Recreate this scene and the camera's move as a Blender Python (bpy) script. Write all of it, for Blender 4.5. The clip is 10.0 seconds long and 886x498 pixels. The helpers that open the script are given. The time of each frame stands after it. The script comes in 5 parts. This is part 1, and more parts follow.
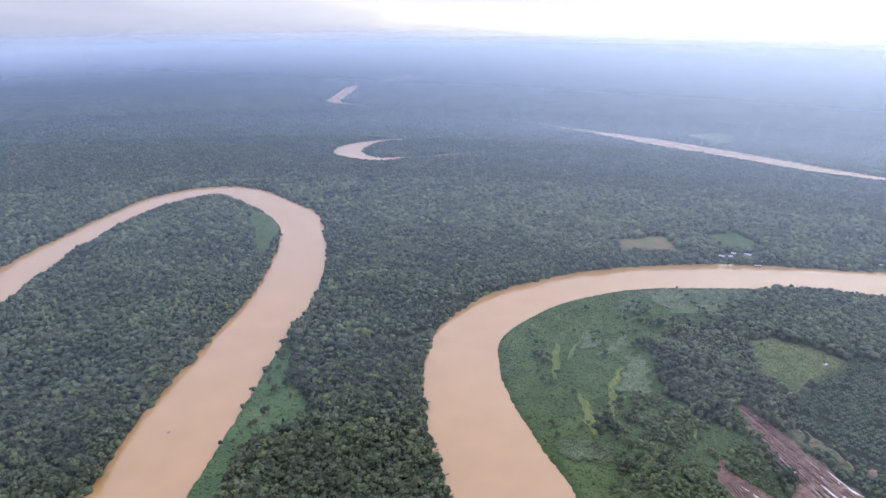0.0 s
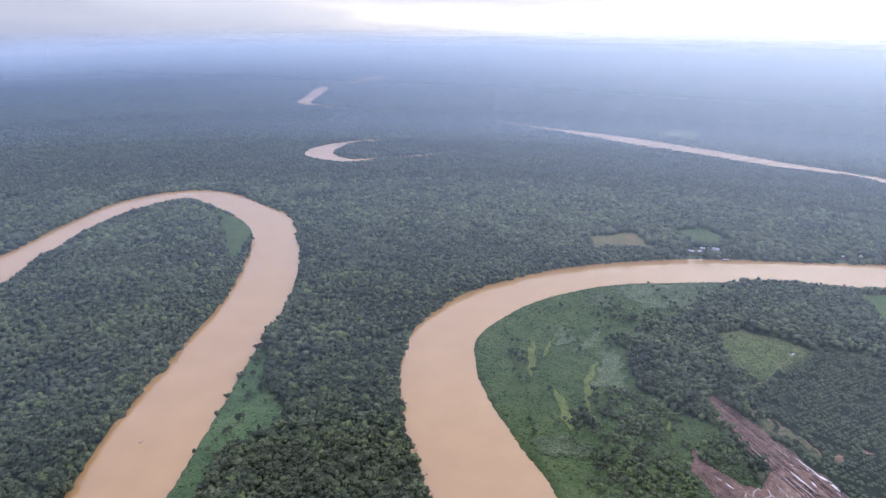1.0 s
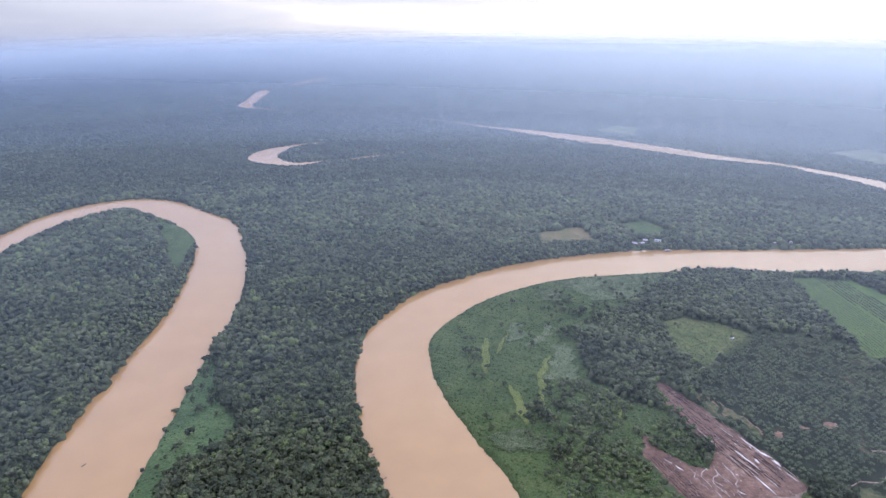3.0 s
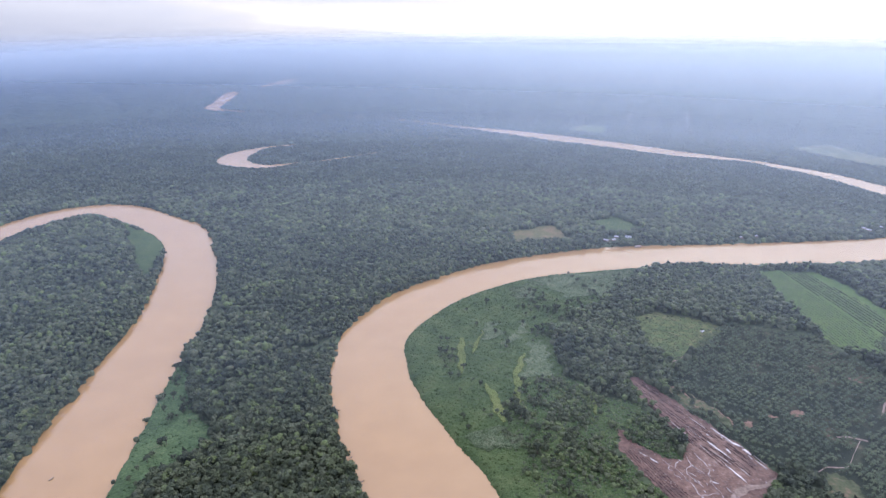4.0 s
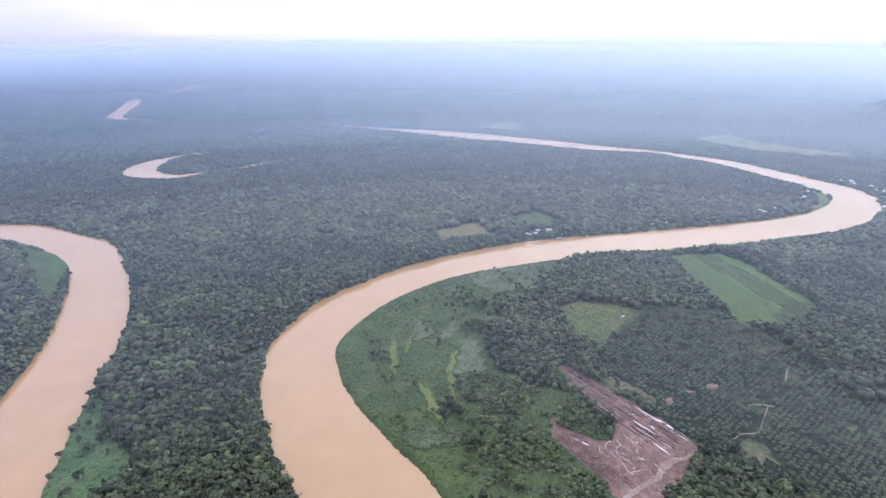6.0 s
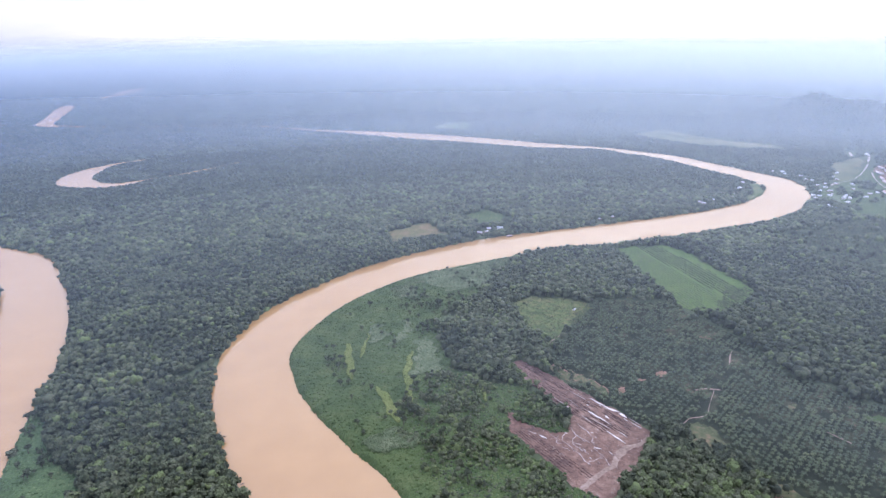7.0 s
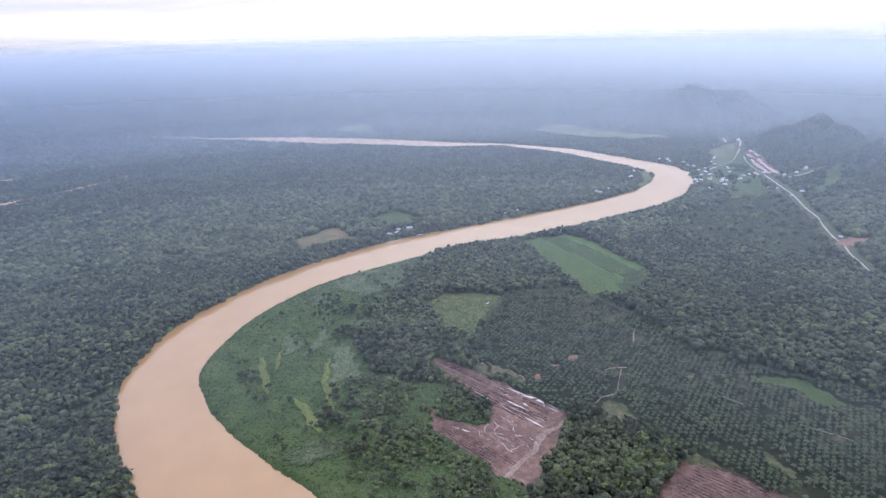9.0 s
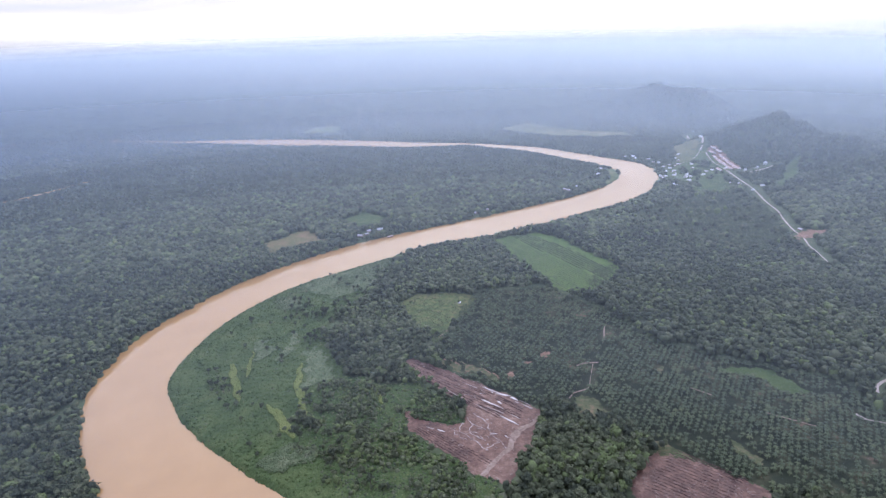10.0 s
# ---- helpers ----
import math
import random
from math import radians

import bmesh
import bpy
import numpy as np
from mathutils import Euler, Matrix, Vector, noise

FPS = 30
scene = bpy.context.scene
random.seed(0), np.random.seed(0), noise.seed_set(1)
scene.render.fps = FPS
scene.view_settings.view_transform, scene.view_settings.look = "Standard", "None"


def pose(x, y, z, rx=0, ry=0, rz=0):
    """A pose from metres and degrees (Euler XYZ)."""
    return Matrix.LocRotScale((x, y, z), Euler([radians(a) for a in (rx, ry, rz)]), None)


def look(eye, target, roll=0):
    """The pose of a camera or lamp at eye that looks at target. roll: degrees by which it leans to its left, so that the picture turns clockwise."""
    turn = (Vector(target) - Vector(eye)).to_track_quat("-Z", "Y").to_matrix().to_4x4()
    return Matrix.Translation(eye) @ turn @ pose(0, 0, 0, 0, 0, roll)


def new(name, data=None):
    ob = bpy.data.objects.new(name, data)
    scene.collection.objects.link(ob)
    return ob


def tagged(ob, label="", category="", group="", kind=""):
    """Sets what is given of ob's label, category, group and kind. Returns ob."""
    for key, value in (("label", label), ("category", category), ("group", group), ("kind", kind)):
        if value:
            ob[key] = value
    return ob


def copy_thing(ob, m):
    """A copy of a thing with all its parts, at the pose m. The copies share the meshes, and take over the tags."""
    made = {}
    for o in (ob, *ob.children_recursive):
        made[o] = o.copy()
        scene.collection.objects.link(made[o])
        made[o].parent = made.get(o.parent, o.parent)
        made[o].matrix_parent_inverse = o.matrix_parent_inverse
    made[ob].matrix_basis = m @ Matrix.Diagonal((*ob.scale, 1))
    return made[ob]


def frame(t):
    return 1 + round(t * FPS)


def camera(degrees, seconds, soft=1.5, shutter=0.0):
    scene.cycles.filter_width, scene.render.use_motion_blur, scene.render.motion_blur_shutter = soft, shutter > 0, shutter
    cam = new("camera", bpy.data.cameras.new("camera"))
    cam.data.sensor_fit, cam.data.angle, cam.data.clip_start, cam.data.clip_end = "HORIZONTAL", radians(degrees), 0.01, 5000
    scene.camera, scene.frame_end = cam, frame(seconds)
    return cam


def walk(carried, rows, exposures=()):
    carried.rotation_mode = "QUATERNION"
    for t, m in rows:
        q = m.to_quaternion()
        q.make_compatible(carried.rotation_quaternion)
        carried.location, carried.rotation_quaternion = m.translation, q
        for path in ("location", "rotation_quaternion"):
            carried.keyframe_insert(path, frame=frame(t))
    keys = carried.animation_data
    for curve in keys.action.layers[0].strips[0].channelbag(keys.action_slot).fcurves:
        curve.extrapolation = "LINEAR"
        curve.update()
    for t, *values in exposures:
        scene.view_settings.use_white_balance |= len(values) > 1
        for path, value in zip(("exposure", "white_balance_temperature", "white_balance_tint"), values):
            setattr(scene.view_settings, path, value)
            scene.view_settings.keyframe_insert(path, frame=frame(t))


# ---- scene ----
cam = camera(73.4, 10.0, 1.35)
EYE = (0, 0, 425)
walk(cam, [
    (0, look(EYE, (0.00, 948.33, 107.71), 1.78)),
    (0.5, look(EYE, (20.76, 948.37, 108.52), 1.63)),
    (1, look(EYE, (43.16, 947.88, 109.32), 1.46)),
    (1.5, look(EYE, (66.30, 946.81, 110.10), 1.29)),
    (2, look(EYE, (89.83, 945.09, 110.79), 1.10)),
    (2.5, look(EYE, (107.29, 943.43, 111.28), 0.96)),
    (4, look(EYE, (169.67, 934.68, 112.60), 0.50)),
    (4.5, look(EYE, (192.59, 930.36, 113.02), 0.32)),
    (5, look(EYE, (220.95, 924.17, 113.41), 0.08)),
    (5.5, look(EYE, (253.84, 915.79, 113.72), -0.20)),
    (7, look(EYE, (365.03, 877.40, 113.68), -1.07)),
    (7.5, look(EYE, (401.47, 861.18, 113.23), -1.40)),
    (8, look(EYE, (438.16, 842.85, 112.57), -1.71)),
    (8.5, look(EYE, (469.53, 825.51, 111.82), -1.98)),
    (9, look(EYE, (497.52, 808.66, 111.09), -2.23)),
    (9.5, look(EYE, (519.58, 794.36, 110.33), -2.43)),
    (10, look(EYE, (537.92, 781.77, 109.60), -2.58)),
], [(0, 0.0), (1, -0.08), (2.5, -0.06), (4, 0.0), (5.5, 0.10), (7, 0.21), (7.5, 0.15), (8, 0.03), (8.5, -0.05), (10, -0.06)])

# ---- world, sun, haze ----
SUN_AZ, SUN_EL = 62.0, 48.0          # degrees east of north, above the horizon
world = bpy.data.worlds.new("overcast_sky")
scene.world = world
world.use_nodes = True
wt = world.node_tree
wt.nodes.clear()


def wnode(kind, **values):
    n = wt.nodes.new(kind)
    for key, value in values.items():
        n.inputs[key].default_value = value
    return n


sky = wt.nodes.new("ShaderNodeTexSky")
sky.sky_type, sky.sun_disc = "NISHITA", False
sky.sun_elevation, sky.sun_rotation = radians(SUN_EL), radians(SUN_AZ)
sky.altitude, sky.air_density, sky.dust_density = 400, 1.0, 2.0
gain = wnode("ShaderNodeVectorMath"); gain.operation = "SCALE"; gain.inputs["Scale"].default_value = 0.09
wt.links.new(sky.outputs[0], gain.inputs[0])
way = wt.nodes.new("ShaderNodeTexCoord")
stretch = wt.nodes.new("ShaderNodeMapping")
stretch.inputs["Scale"].default_value = (1.0, 1.0, 9.0)
wt.links.new(way.outputs["Generated"], stretch.inputs["Vector"])
puffs = wnode("ShaderNodeTexNoise", Scale=3.4, Detail=6.0, Roughness=0.52, Distortion=0.4)
wt.links.new(stretch.outputs[0], puffs.inputs["Vector"])
# the cloud deck thins towards the sun's quarter
toward = wt.nodes.new("ShaderNodeVectorMath"); toward.operation = "DOT_PRODUCT"
toward.inputs[1].default_value = (math.sin(radians(SUN_AZ)), math.cos(radians(SUN_AZ)), 0.25)
wt.links.new(way.outputs["Generated"], toward.inputs[0])
thin = wnode("ShaderNodeMath"); thin.operation = "MULTIPLY_ADD"
thin.inputs[1].default_value, thin.inputs[2].default_value = 0.86, -0.53
wt.links.new(toward.outputs["Value"], thin.inputs[0])
lit = wnode("ShaderNodeMath"); lit.operation = "ADD"
wt.links.new(thin.outputs[0], lit.inputs[0]); wt.links.new(puffs.outputs["Fac"], lit.inputs[1])
# a streak of light comes in under the edge of the deck, low over the horizon
height = wt.nodes.new("ShaderNodeSeparateXYZ")
wt.links.new(way.outputs["Generated"], height.inputs[0])
away = wnode("ShaderNodeMath"); away.operation = "SUBTRACT"
away.inputs[1].default_value = 0.045
wt.links.new(height.outputs[2], away.inputs[0])
span = wnode("ShaderNodeMath"); span.operation = "ABSOLUTE"
wt.links.new(away.outputs[0], span.inputs[0])
low = wt.nodes.new("ShaderNodeMapRange")
low.interpolation_type = "SMOOTHSTEP"
for key, value in (("From Min", 0.0), ("From Max", 0.05), ("To Min", 0.28), ("To Max", 0.0)):
    low.inputs[key].default_value = value
wt.links.new(span.outputs[0], low.inputs["Value"])
under = wnode("ShaderNodeMath"); under.operation = "ADD"
wt.links.new(lit.outputs[0], under.inputs[0]); wt.links.new(low.outputs[0], under.inputs[1])
tone = wt.nodes.new("ShaderNodeValToRGB")
ramp = tone.color_ramp
ramp.elements[0].position, ramp.elements[0].color = 0.10, (0.58, 0.60, 0.74, 1)
ramp.elements[1].position, ramp.elements[1].color = 0.80, (1.22, 1.22, 1.22, 1)
e = ramp.elements.new(0.40); e.color = (0.72, 0.73, 0.85, 1)
e = ramp.elements.new(0.56); e.color = (0.87, 0.84, 0.90, 1)
wt.links.new(under.outputs[0], tone.inputs["Fac"])
veil = wt.nodes.new("ShaderNodeMix"); veil.data_type = "RGBA"
veil.inputs[0].default_value = 0.9
wt.links.new(gain.outputs[0], veil.inputs[6]); wt.links.new(tone.outputs["Color"], veil.inputs[7])
# a cloud deck is brighter overhead than at the horizon, and dark below it
parts = wt.nodes.new("ShaderNodeSeparateXYZ")
wt.links.new(way.outputs["Generated"], parts.inputs[0])
zen = wnode("ShaderNodeMath"); zen.operation = "MULTIPLY_ADD"; zen.use_clamp = False
zen.inputs[1].default_value = 3.15
above = wnode("ShaderNodeMath"); above.operation = "MAXIMUM"
above.inputs[1].default_value = 0.0
wt.links.new(parts.outputs[2], above.inputs[0]); wt.links.new(above.outputs[0], zen.inputs[0])
murk = wt.nodes.new("ShaderNodeMapRange")
murk.interpolation_type = "SMOOTHSTEP"
for key, value in (("From Min", -0.10), ("From Max", -0.04), ("To Min", 0.15), ("To Max", 1.04)):
    murk.inputs[key].default_value = value
wt.links.new(parts.outputs[2], murk.inputs["Value"]); wt.links.new(murk.outputs[0], zen.inputs[2])
deck = wt.nodes.new("ShaderNodeVectorMath"); deck.operation = "SCALE"
wt.links.new(veil.outputs[2], deck.inputs[0]); wt.links.new(zen.outputs[0], deck.inputs["Scale"])
cool = wt.nodes.new("ShaderNodeMix"); cool.data_type = "RGBA"
cool.inputs[6].default_value, cool.inputs[7].default_value = (1, 1, 1, 1), (0.92, 0.98, 1.28, 1)
wt.links.new(parts.outputs[2], cool.inputs[0])
tinted = wt.nodes.new("ShaderNodeVectorMath"); tinted.operation = "MULTIPLY"
wt.links.new(deck.outputs[0], tinted.inputs[0]); wt.links.new(cool.outputs[2], tinted.inputs[1])
shine = wnode("ShaderNodeBackground", Strength=1.0)
wt.links.new(tinted.outputs[0], shine.inputs["Color"])
wout = wt.nodes.new("ShaderNodeOutputWorld")
wt.links.new(shine.outputs[0], wout.inputs["Surface"])

sun = new("sun", bpy.data.lights.new("sun", "SUN"))
sun.data.energy, sun.data.angle, sun.data.color = 0.5, radians(45), (1.0, 0.95, 0.88)
sun.matrix_world = look((math.sin(radians(SUN_AZ)) * 900, math.cos(radians(SUN_AZ)) * 900, 900 * math.tan(radians(SUN_EL))), (0, 0, 0))

# ---- materials ----


def material(name, colours, scale=0.1, detail=4.0, rough=0.9, bump=0.0, bump_scale=1.0, spec=0.25, use_tint=0.0, stops=None, big=0.0, metal=0.0):
    """A ramp of colours over noise of that scale (per metre), a second noise ten times larger, and a fine relief."""
    m = bpy.data.materials.new(name)
    m.use_nodes = True
    nt = m.node_tree
    b = nt.nodes["Principled BSDF"]
    b.inputs["Roughness"].default_value, b.inputs["Metallic"].default_value = rough, metal
    b.inputs["Specular IOR Level"].default_value = spec
    geo = nt.nodes.new("ShaderNodeNewGeometry")
    n1 = nt.nodes.new("ShaderNodeTexNoise")
    n1.inputs["Scale"].default_value, n1.inputs["Detail"].default_value = scale, detail
    nt.links.new(geo.outputs["Position"], n1.inputs["Vector"])
    n2 = nt.nodes.new("ShaderNodeTexNoise")
    n2.inputs["Scale"].default_value, n2.inputs["Detail"].default_value = (big or scale * 0.1), 3.0
    nt.links.new(geo.outputs["Position"], n2.inputs["Vector"])
    mixn = nt.nodes.new("ShaderNodeMath"); mixn.operation = "MULTIPLY_ADD"
    mixn.inputs[1].default_value = 0.55
    nt.links.new(n1.outputs["Fac"], mixn.inputs[0])
    half = nt.nodes.new("ShaderNodeMath"); half.operation = "MULTIPLY"
    half.inputs[1].default_value = 0.45
    nt.links.new(n2.outputs["Fac"], half.inputs[0]); nt.links.new(half.outputs[0], mixn.inputs[2])
    value = mixn.outputs[0]
    if use_tint:
        at = nt.nodes.new("ShaderNodeAttribute")
        at.attribute_name = "tint"
        mt = nt.nodes.new("ShaderNodeMix")
        mt.inputs[0].default_value = use_tint
        nt.links.new(value, mt.inputs[2]); nt.links.new(at.outputs["Fac"], mt.inputs[3])
        value = mt.outputs[0]
    cr = nt.nodes.new("ShaderNodeValToRGB")
    els = cr.color_ramp.elements
    stops = stops or [0.30 + 0.4 * i / max(1, len(colours) - 1) for i in range(len(colours))]
    while len(els) < len(colours):
        els.new(0.5)
    for el, c, s in zip(els, colours, stops):
        el.position, el.color = s, (*c, 1)
    nt.links.new(value, cr.inputs["Fac"])
    nt.links.new(cr.outputs["Color"], b.inputs["Base Color"])
    if bump:
        n3 = nt.nodes.new("ShaderNodeTexNoise")
        n3.inputs["Scale"].default_value, n3.inputs["Detail"].default_value = bump_scale, 4.0
        nt.links.new(geo.outputs["Position"], n3.inputs["Vector"])
        bp = nt.nodes.new("ShaderNodeBump")
        bp.inputs["Strength"].default_value, bp.inputs["Distance"].default_value = 1.0, bump
        nt.links.new(n3.outputs["Fac"], bp.inputs["Height"]); nt.links.new(bp.outputs[0], b.inputs["Normal"])
    return m


LEAF = [(0.026, 0.033, 0.022), (0.041, 0.050, 0.030), (0.056, 0.068, 0.034), (0.080, 0.088, 0.052), (0.094, 0.124, 0.046), (0.142, 0.096, 0.066)]
LEAF_AT = [0.05, 0.28, 0.48, 0.68, 0.86, 0.98]
M = {
    "leaf": material("forest_leaves", LEAF, 0.9, 5, 0.75, use_tint=0.74, stops=LEAF_AT, big=0.012, spec=0.16, bump=0.9, bump_scale=1.1),
    "canopy": material("far_canopy", [(0.028, 0.035, 0.023), (0.040, 0.050, 0.030), (0.052, 0.064, 0.036), (0.070, 0.080, 0.046)], 0.07, 5, 0.85, bump=5.0, bump_scale=0.09, stops=[0.3, 0.45, 0.6, 0.8], big=0.006, spec=0.1),
    "soil": material("forest_floor", [(0.030, 0.042, 0.022), (0.050, 0.066, 0.032), (0.07, 0.08, 0.045)], 0.2, 5, 0.95, 0.3, 0.6),
    "grass": material("reed_grass", [(0.030, 0.050, 0.020), (0.045, 0.075, 0.028), (0.062, 0.096, 0.036), (0.095, 0.118, 0.050)], 0.4, 7, 0.9, 1.2, 0.5, big=0.02, stops=[0.36, 0.46, 0.56, 0.68]),
    "water": material("muddy_water", [(0.250, 0.144, 0.057), (0.270, 0.158, 0.063), (0.293, 0.173, 0.071)], 0.02, 4, 0.12, 0.06, 0.5, spec=0.5, big=0.004),
    "reed": material("tall_reeds", [(0.026, 0.044, 0.015), (0.038, 0.061, 0.019), (0.051, 0.075, 0.023), (0.077, 0.092, 0.035)], 0.8, 7, 0.9, 0.9, 1.1, big=0.03, stops=[0.36, 0.46, 0.55, 0.66]),
    "pale_reed": material("pale_reeds", [(0.050, 0.070, 0.033), (0.074, 0.096, 0.046), (0.135, 0.148, 0.086)], 0.5, 5, 0.9, 0.5, 0.8),
    "yellow_grass": material("yellow_green_grass", [(0.076, 0.104, 0.030), (0.114, 0.138, 0.042), (0.160, 0.172, 0.062)], 0.3, 5, 0.9, 0.3, 1.0),
    "meadow": material("rough_meadow", [(0.038, 0.058, 0.018), (0.061, 0.083, 0.025), (0.096, 0.100, 0.038), (0.15, 0.105, 0.060)], 0.09, 6, 0.9, 0.3, 0.8, stops=[0.34, 0.46, 0.57, 0.68]),
    "far_pasture": material("worn_pale_pasture", [(0.062, 0.074, 0.032), (0.098, 0.100, 0.046), (0.14, 0.124, 0.068)], 0.02, 5, 0.95, 0.2, 0.5, stops=[0.38, 0.5, 0.62]),
    "crop": material("light_green_crop", [(0.038, 0.069, 0.016), (0.057, 0.095, 0.021), (0.088, 0.120, 0.031)], 0.3, 6, 0.9, 0.4, 0.8),
    "dry_field": material("brown_field", [(0.052, 0.066, 0.024), (0.092, 0.086, 0.034), (0.15, 0.098, 0.056)], 0.03, 5, 0.95, 0.2, 0.6),
    "mud": material("bare_wet_mud", [(0.044, 0.021, 0.015), (0.082, 0.041, 0.028), (0.124, 0.068, 0.046), (0.19, 0.122, 0.090)], 0.14, 7, 0.7, 0.5, 0.5, spec=0.4, stops=[0.34, 0.46, 0.56, 0.68]),
    "brush": material("dead_brush", [(0.032, 0.019, 0.015), (0.066, 0.041, 0.033), (0.16, 0.112, 0.096)], 0.6, 6, 0.9, 0.4, 1.2),
    "sand": material("pale_gravel", [(0.20, 0.165, 0.13), (0.27, 0.225, 0.185), (0.34, 0.29, 0.245)], 0.15, 5, 0.9, 0.15, 0.8),
    "track": material("wet_sandy_soil", [(0.12, 0.082, 0.060), (0.185, 0.135, 0.104), (0.26, 0.20, 0.163)], 0.3, 6, 0.85, 0.2, 0.8, stops=[0.35, 0.5, 0.65]),
    "dry_soil": material("reddish_bare_soil", [(0.07, 0.06, 0.03), (0.14, 0.085, 0.055), (0.21, 0.13, 0.09)], 0.2, 6, 0.95, 0.2, 0.8, stops=[0.38, 0.5, 0.62]),
    "clearing": material("rough_clearing", [(0.028, 0.038, 0.016), (0.050, 0.060, 0.026), (0.080, 0.076, 0.038), (0.15, 0.095, 0.062)], 0.16, 7, 0.95, 0.4, 0.6, stops=[0.38, 0.47, 0.56, 0.66]),
    "puddle": material("standing_water", [(0.40, 0.36, 0.33), (0.52, 0.48, 0.45)], 0.1, 3, 0.06, spec=0.5),
    "rut": material("wet_rut_water", [(0.21, 0.17, 0.15), (0.35, 0.30, 0.275)], 0.4, 4, 0.2, spec=0.5, stops=[0.4, 0.6]),
    "palm": material("oil_palm_fronds", [(0.034, 0.047, 0.026), (0.053, 0.069, 0.034), (0.078, 0.095, 0.042), (0.135, 0.14, 0.054)], 0.5, 3, 0.6, use_tint=0.7, stops=[0.05, 0.4, 0.8, 1.0], spec=0.22, big=0.02),
    # near-black stops put the shade between the palms into the soil colour
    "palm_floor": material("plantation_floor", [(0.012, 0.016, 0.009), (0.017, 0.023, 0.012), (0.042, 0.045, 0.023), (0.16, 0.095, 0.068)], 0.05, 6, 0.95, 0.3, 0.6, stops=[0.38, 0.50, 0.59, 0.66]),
    "dead_wood": material("bleached_dead_wood", [(0.09, 0.062, 0.048), (0.18, 0.135, 0.11), (0.32, 0.27, 0.23)], 0.35, 4, 0.9, stops=[0.35, 0.5, 0.62]),
    "bark": material("grey_bark", [(0.07, 0.055, 0.045), (0.12, 0.10, 0.085)], 2.0, 5, 0.95, 0.05, 4),
    "white_wall": material("white_painted_wall", [(0.45, 0.43, 0.40), (0.62, 0.60, 0.56)], 0.8, 5, 0.8),
    "wood_wall": material("weathered_boards", [(0.16, 0.12, 0.09), (0.26, 0.21, 0.16)], 1.5, 5, 0.85),
    "white_roof": material("white_metal_roof", [(0.24, 0.25, 0.27), (0.42, 0.42, 0.42)], 0.5, 5, 0.45, spec=0.5),
    "red_roof": material("faded_red_roof", [(0.33, 0.23, 0.205), (0.47, 0.37, 0.335)], 0.5, 5, 0.7),
    "grey_roof": material("rusty_grey_roof", [(0.22, 0.22, 0.24), (0.36, 0.32, 0.30)], 0.5, 5, 0.5, spec=0.5),
    "dark": material("dark_opening", [(0.02, 0.02, 0.022), (0.03, 0.03, 0.032)], 1, 2, 0.3),
}

# far water's normals are leaned south-west, to put brighter sky reflection on it
water_nodes = M["water"].node_tree
body = water_nodes.nodes["Principled BSDF"]
lean, amount = water_nodes.nodes.new("ShaderNodeVectorMath"), water_nodes.nodes.new("ShaderNodeAttribute")
lean.operation, amount.attribute_name = "MULTIPLY_ADD", "normal_tilt"
lean.inputs[1].default_value = (-0.07, -0.09, 0)
water_nodes.links.new(amount.outputs["Vector"], lean.inputs[0])
water_nodes.links.new(body.inputs["Normal"].links[0].from_socket, lean.inputs[2])
water_nodes.links.new(lean.outputs[0], body.inputs["Normal"])

# ---- mesh helpers ----
rng = np.random.default_rng(7)
H_EYE, R_NEAR, R_FAR = 425.0, 3000.0, 4800.0


def bowl(p):
    """Draws all that lies past 3 km together towards 4.8 km and lifts it, so that it keeps its direction and the horizon stays level."""
    p = np.array(p, float)
    r = np.hypot(p[:, 0], p[:, 1])
    k = r > R_NEAR
    s = R_FAR - R_NEAR
    near = np.where(k, R_FAR - s * np.exp(-(np.maximum(r, R_NEAR) - R_NEAR) / s), r)
    f = np.where(k, near / np.maximum(r, 1), 1.0)
    p[:, 0] *= f
    p[:, 1] *= f
    p[:, 2] = np.where(k, H_EYE - (H_EYE - p[:, 2]) * f, p[:, 2])
    # the rim dips a little away from the middle of the plain, as the far country falls off on both sides
    az = np.degrees(np.arctan2(p[:, 0], p[:, 1]))
    rim = np.clip(0.78 - 1.93 * ((az - 17) / 51) ** 2, -2.2, 1)
    t = np.clip((near - R_NEAR) / (R_FAR - R_NEAR), 0, 1)
    p[:, 2] += near * np.tan(np.radians(rim)) * t * t * (3 - 2 * t)
    return p


def mesh_of(name, verts, faces, mat, smooth=False, tint=None):
    """A mesh from arrays of places and of equal-sided faces."""
    me = bpy.data.meshes.new(name)
    faces = np.asarray(faces, np.int32)
    n, k = faces.shape
    me.vertices.add(len(verts)); me.loops.add(n * k); me.polygons.add(n)
    me.vertices.foreach_set("co", np.asarray(verts, np.float32).ravel())
    me.loops.foreach_set("vertex_index", faces.ravel())
    me.polygons.foreach_set("loop_start", np.arange(0, n * k, k, dtype=np.int32))
    me.polygons.foreach_set("use_smooth", np.full(n, smooth, bool))
    if tint is not None:
        a = me.attributes.new("tint", "FLOAT", "POINT")
        a.data.foreach_set("value", np.asarray(tint, np.float32))
    me.materials.append(mat)
    me.update(calc_edges=True)
    return me


def structure(name, me, label=""):
    return tagged(new(name, me), label=label, kind="structure")


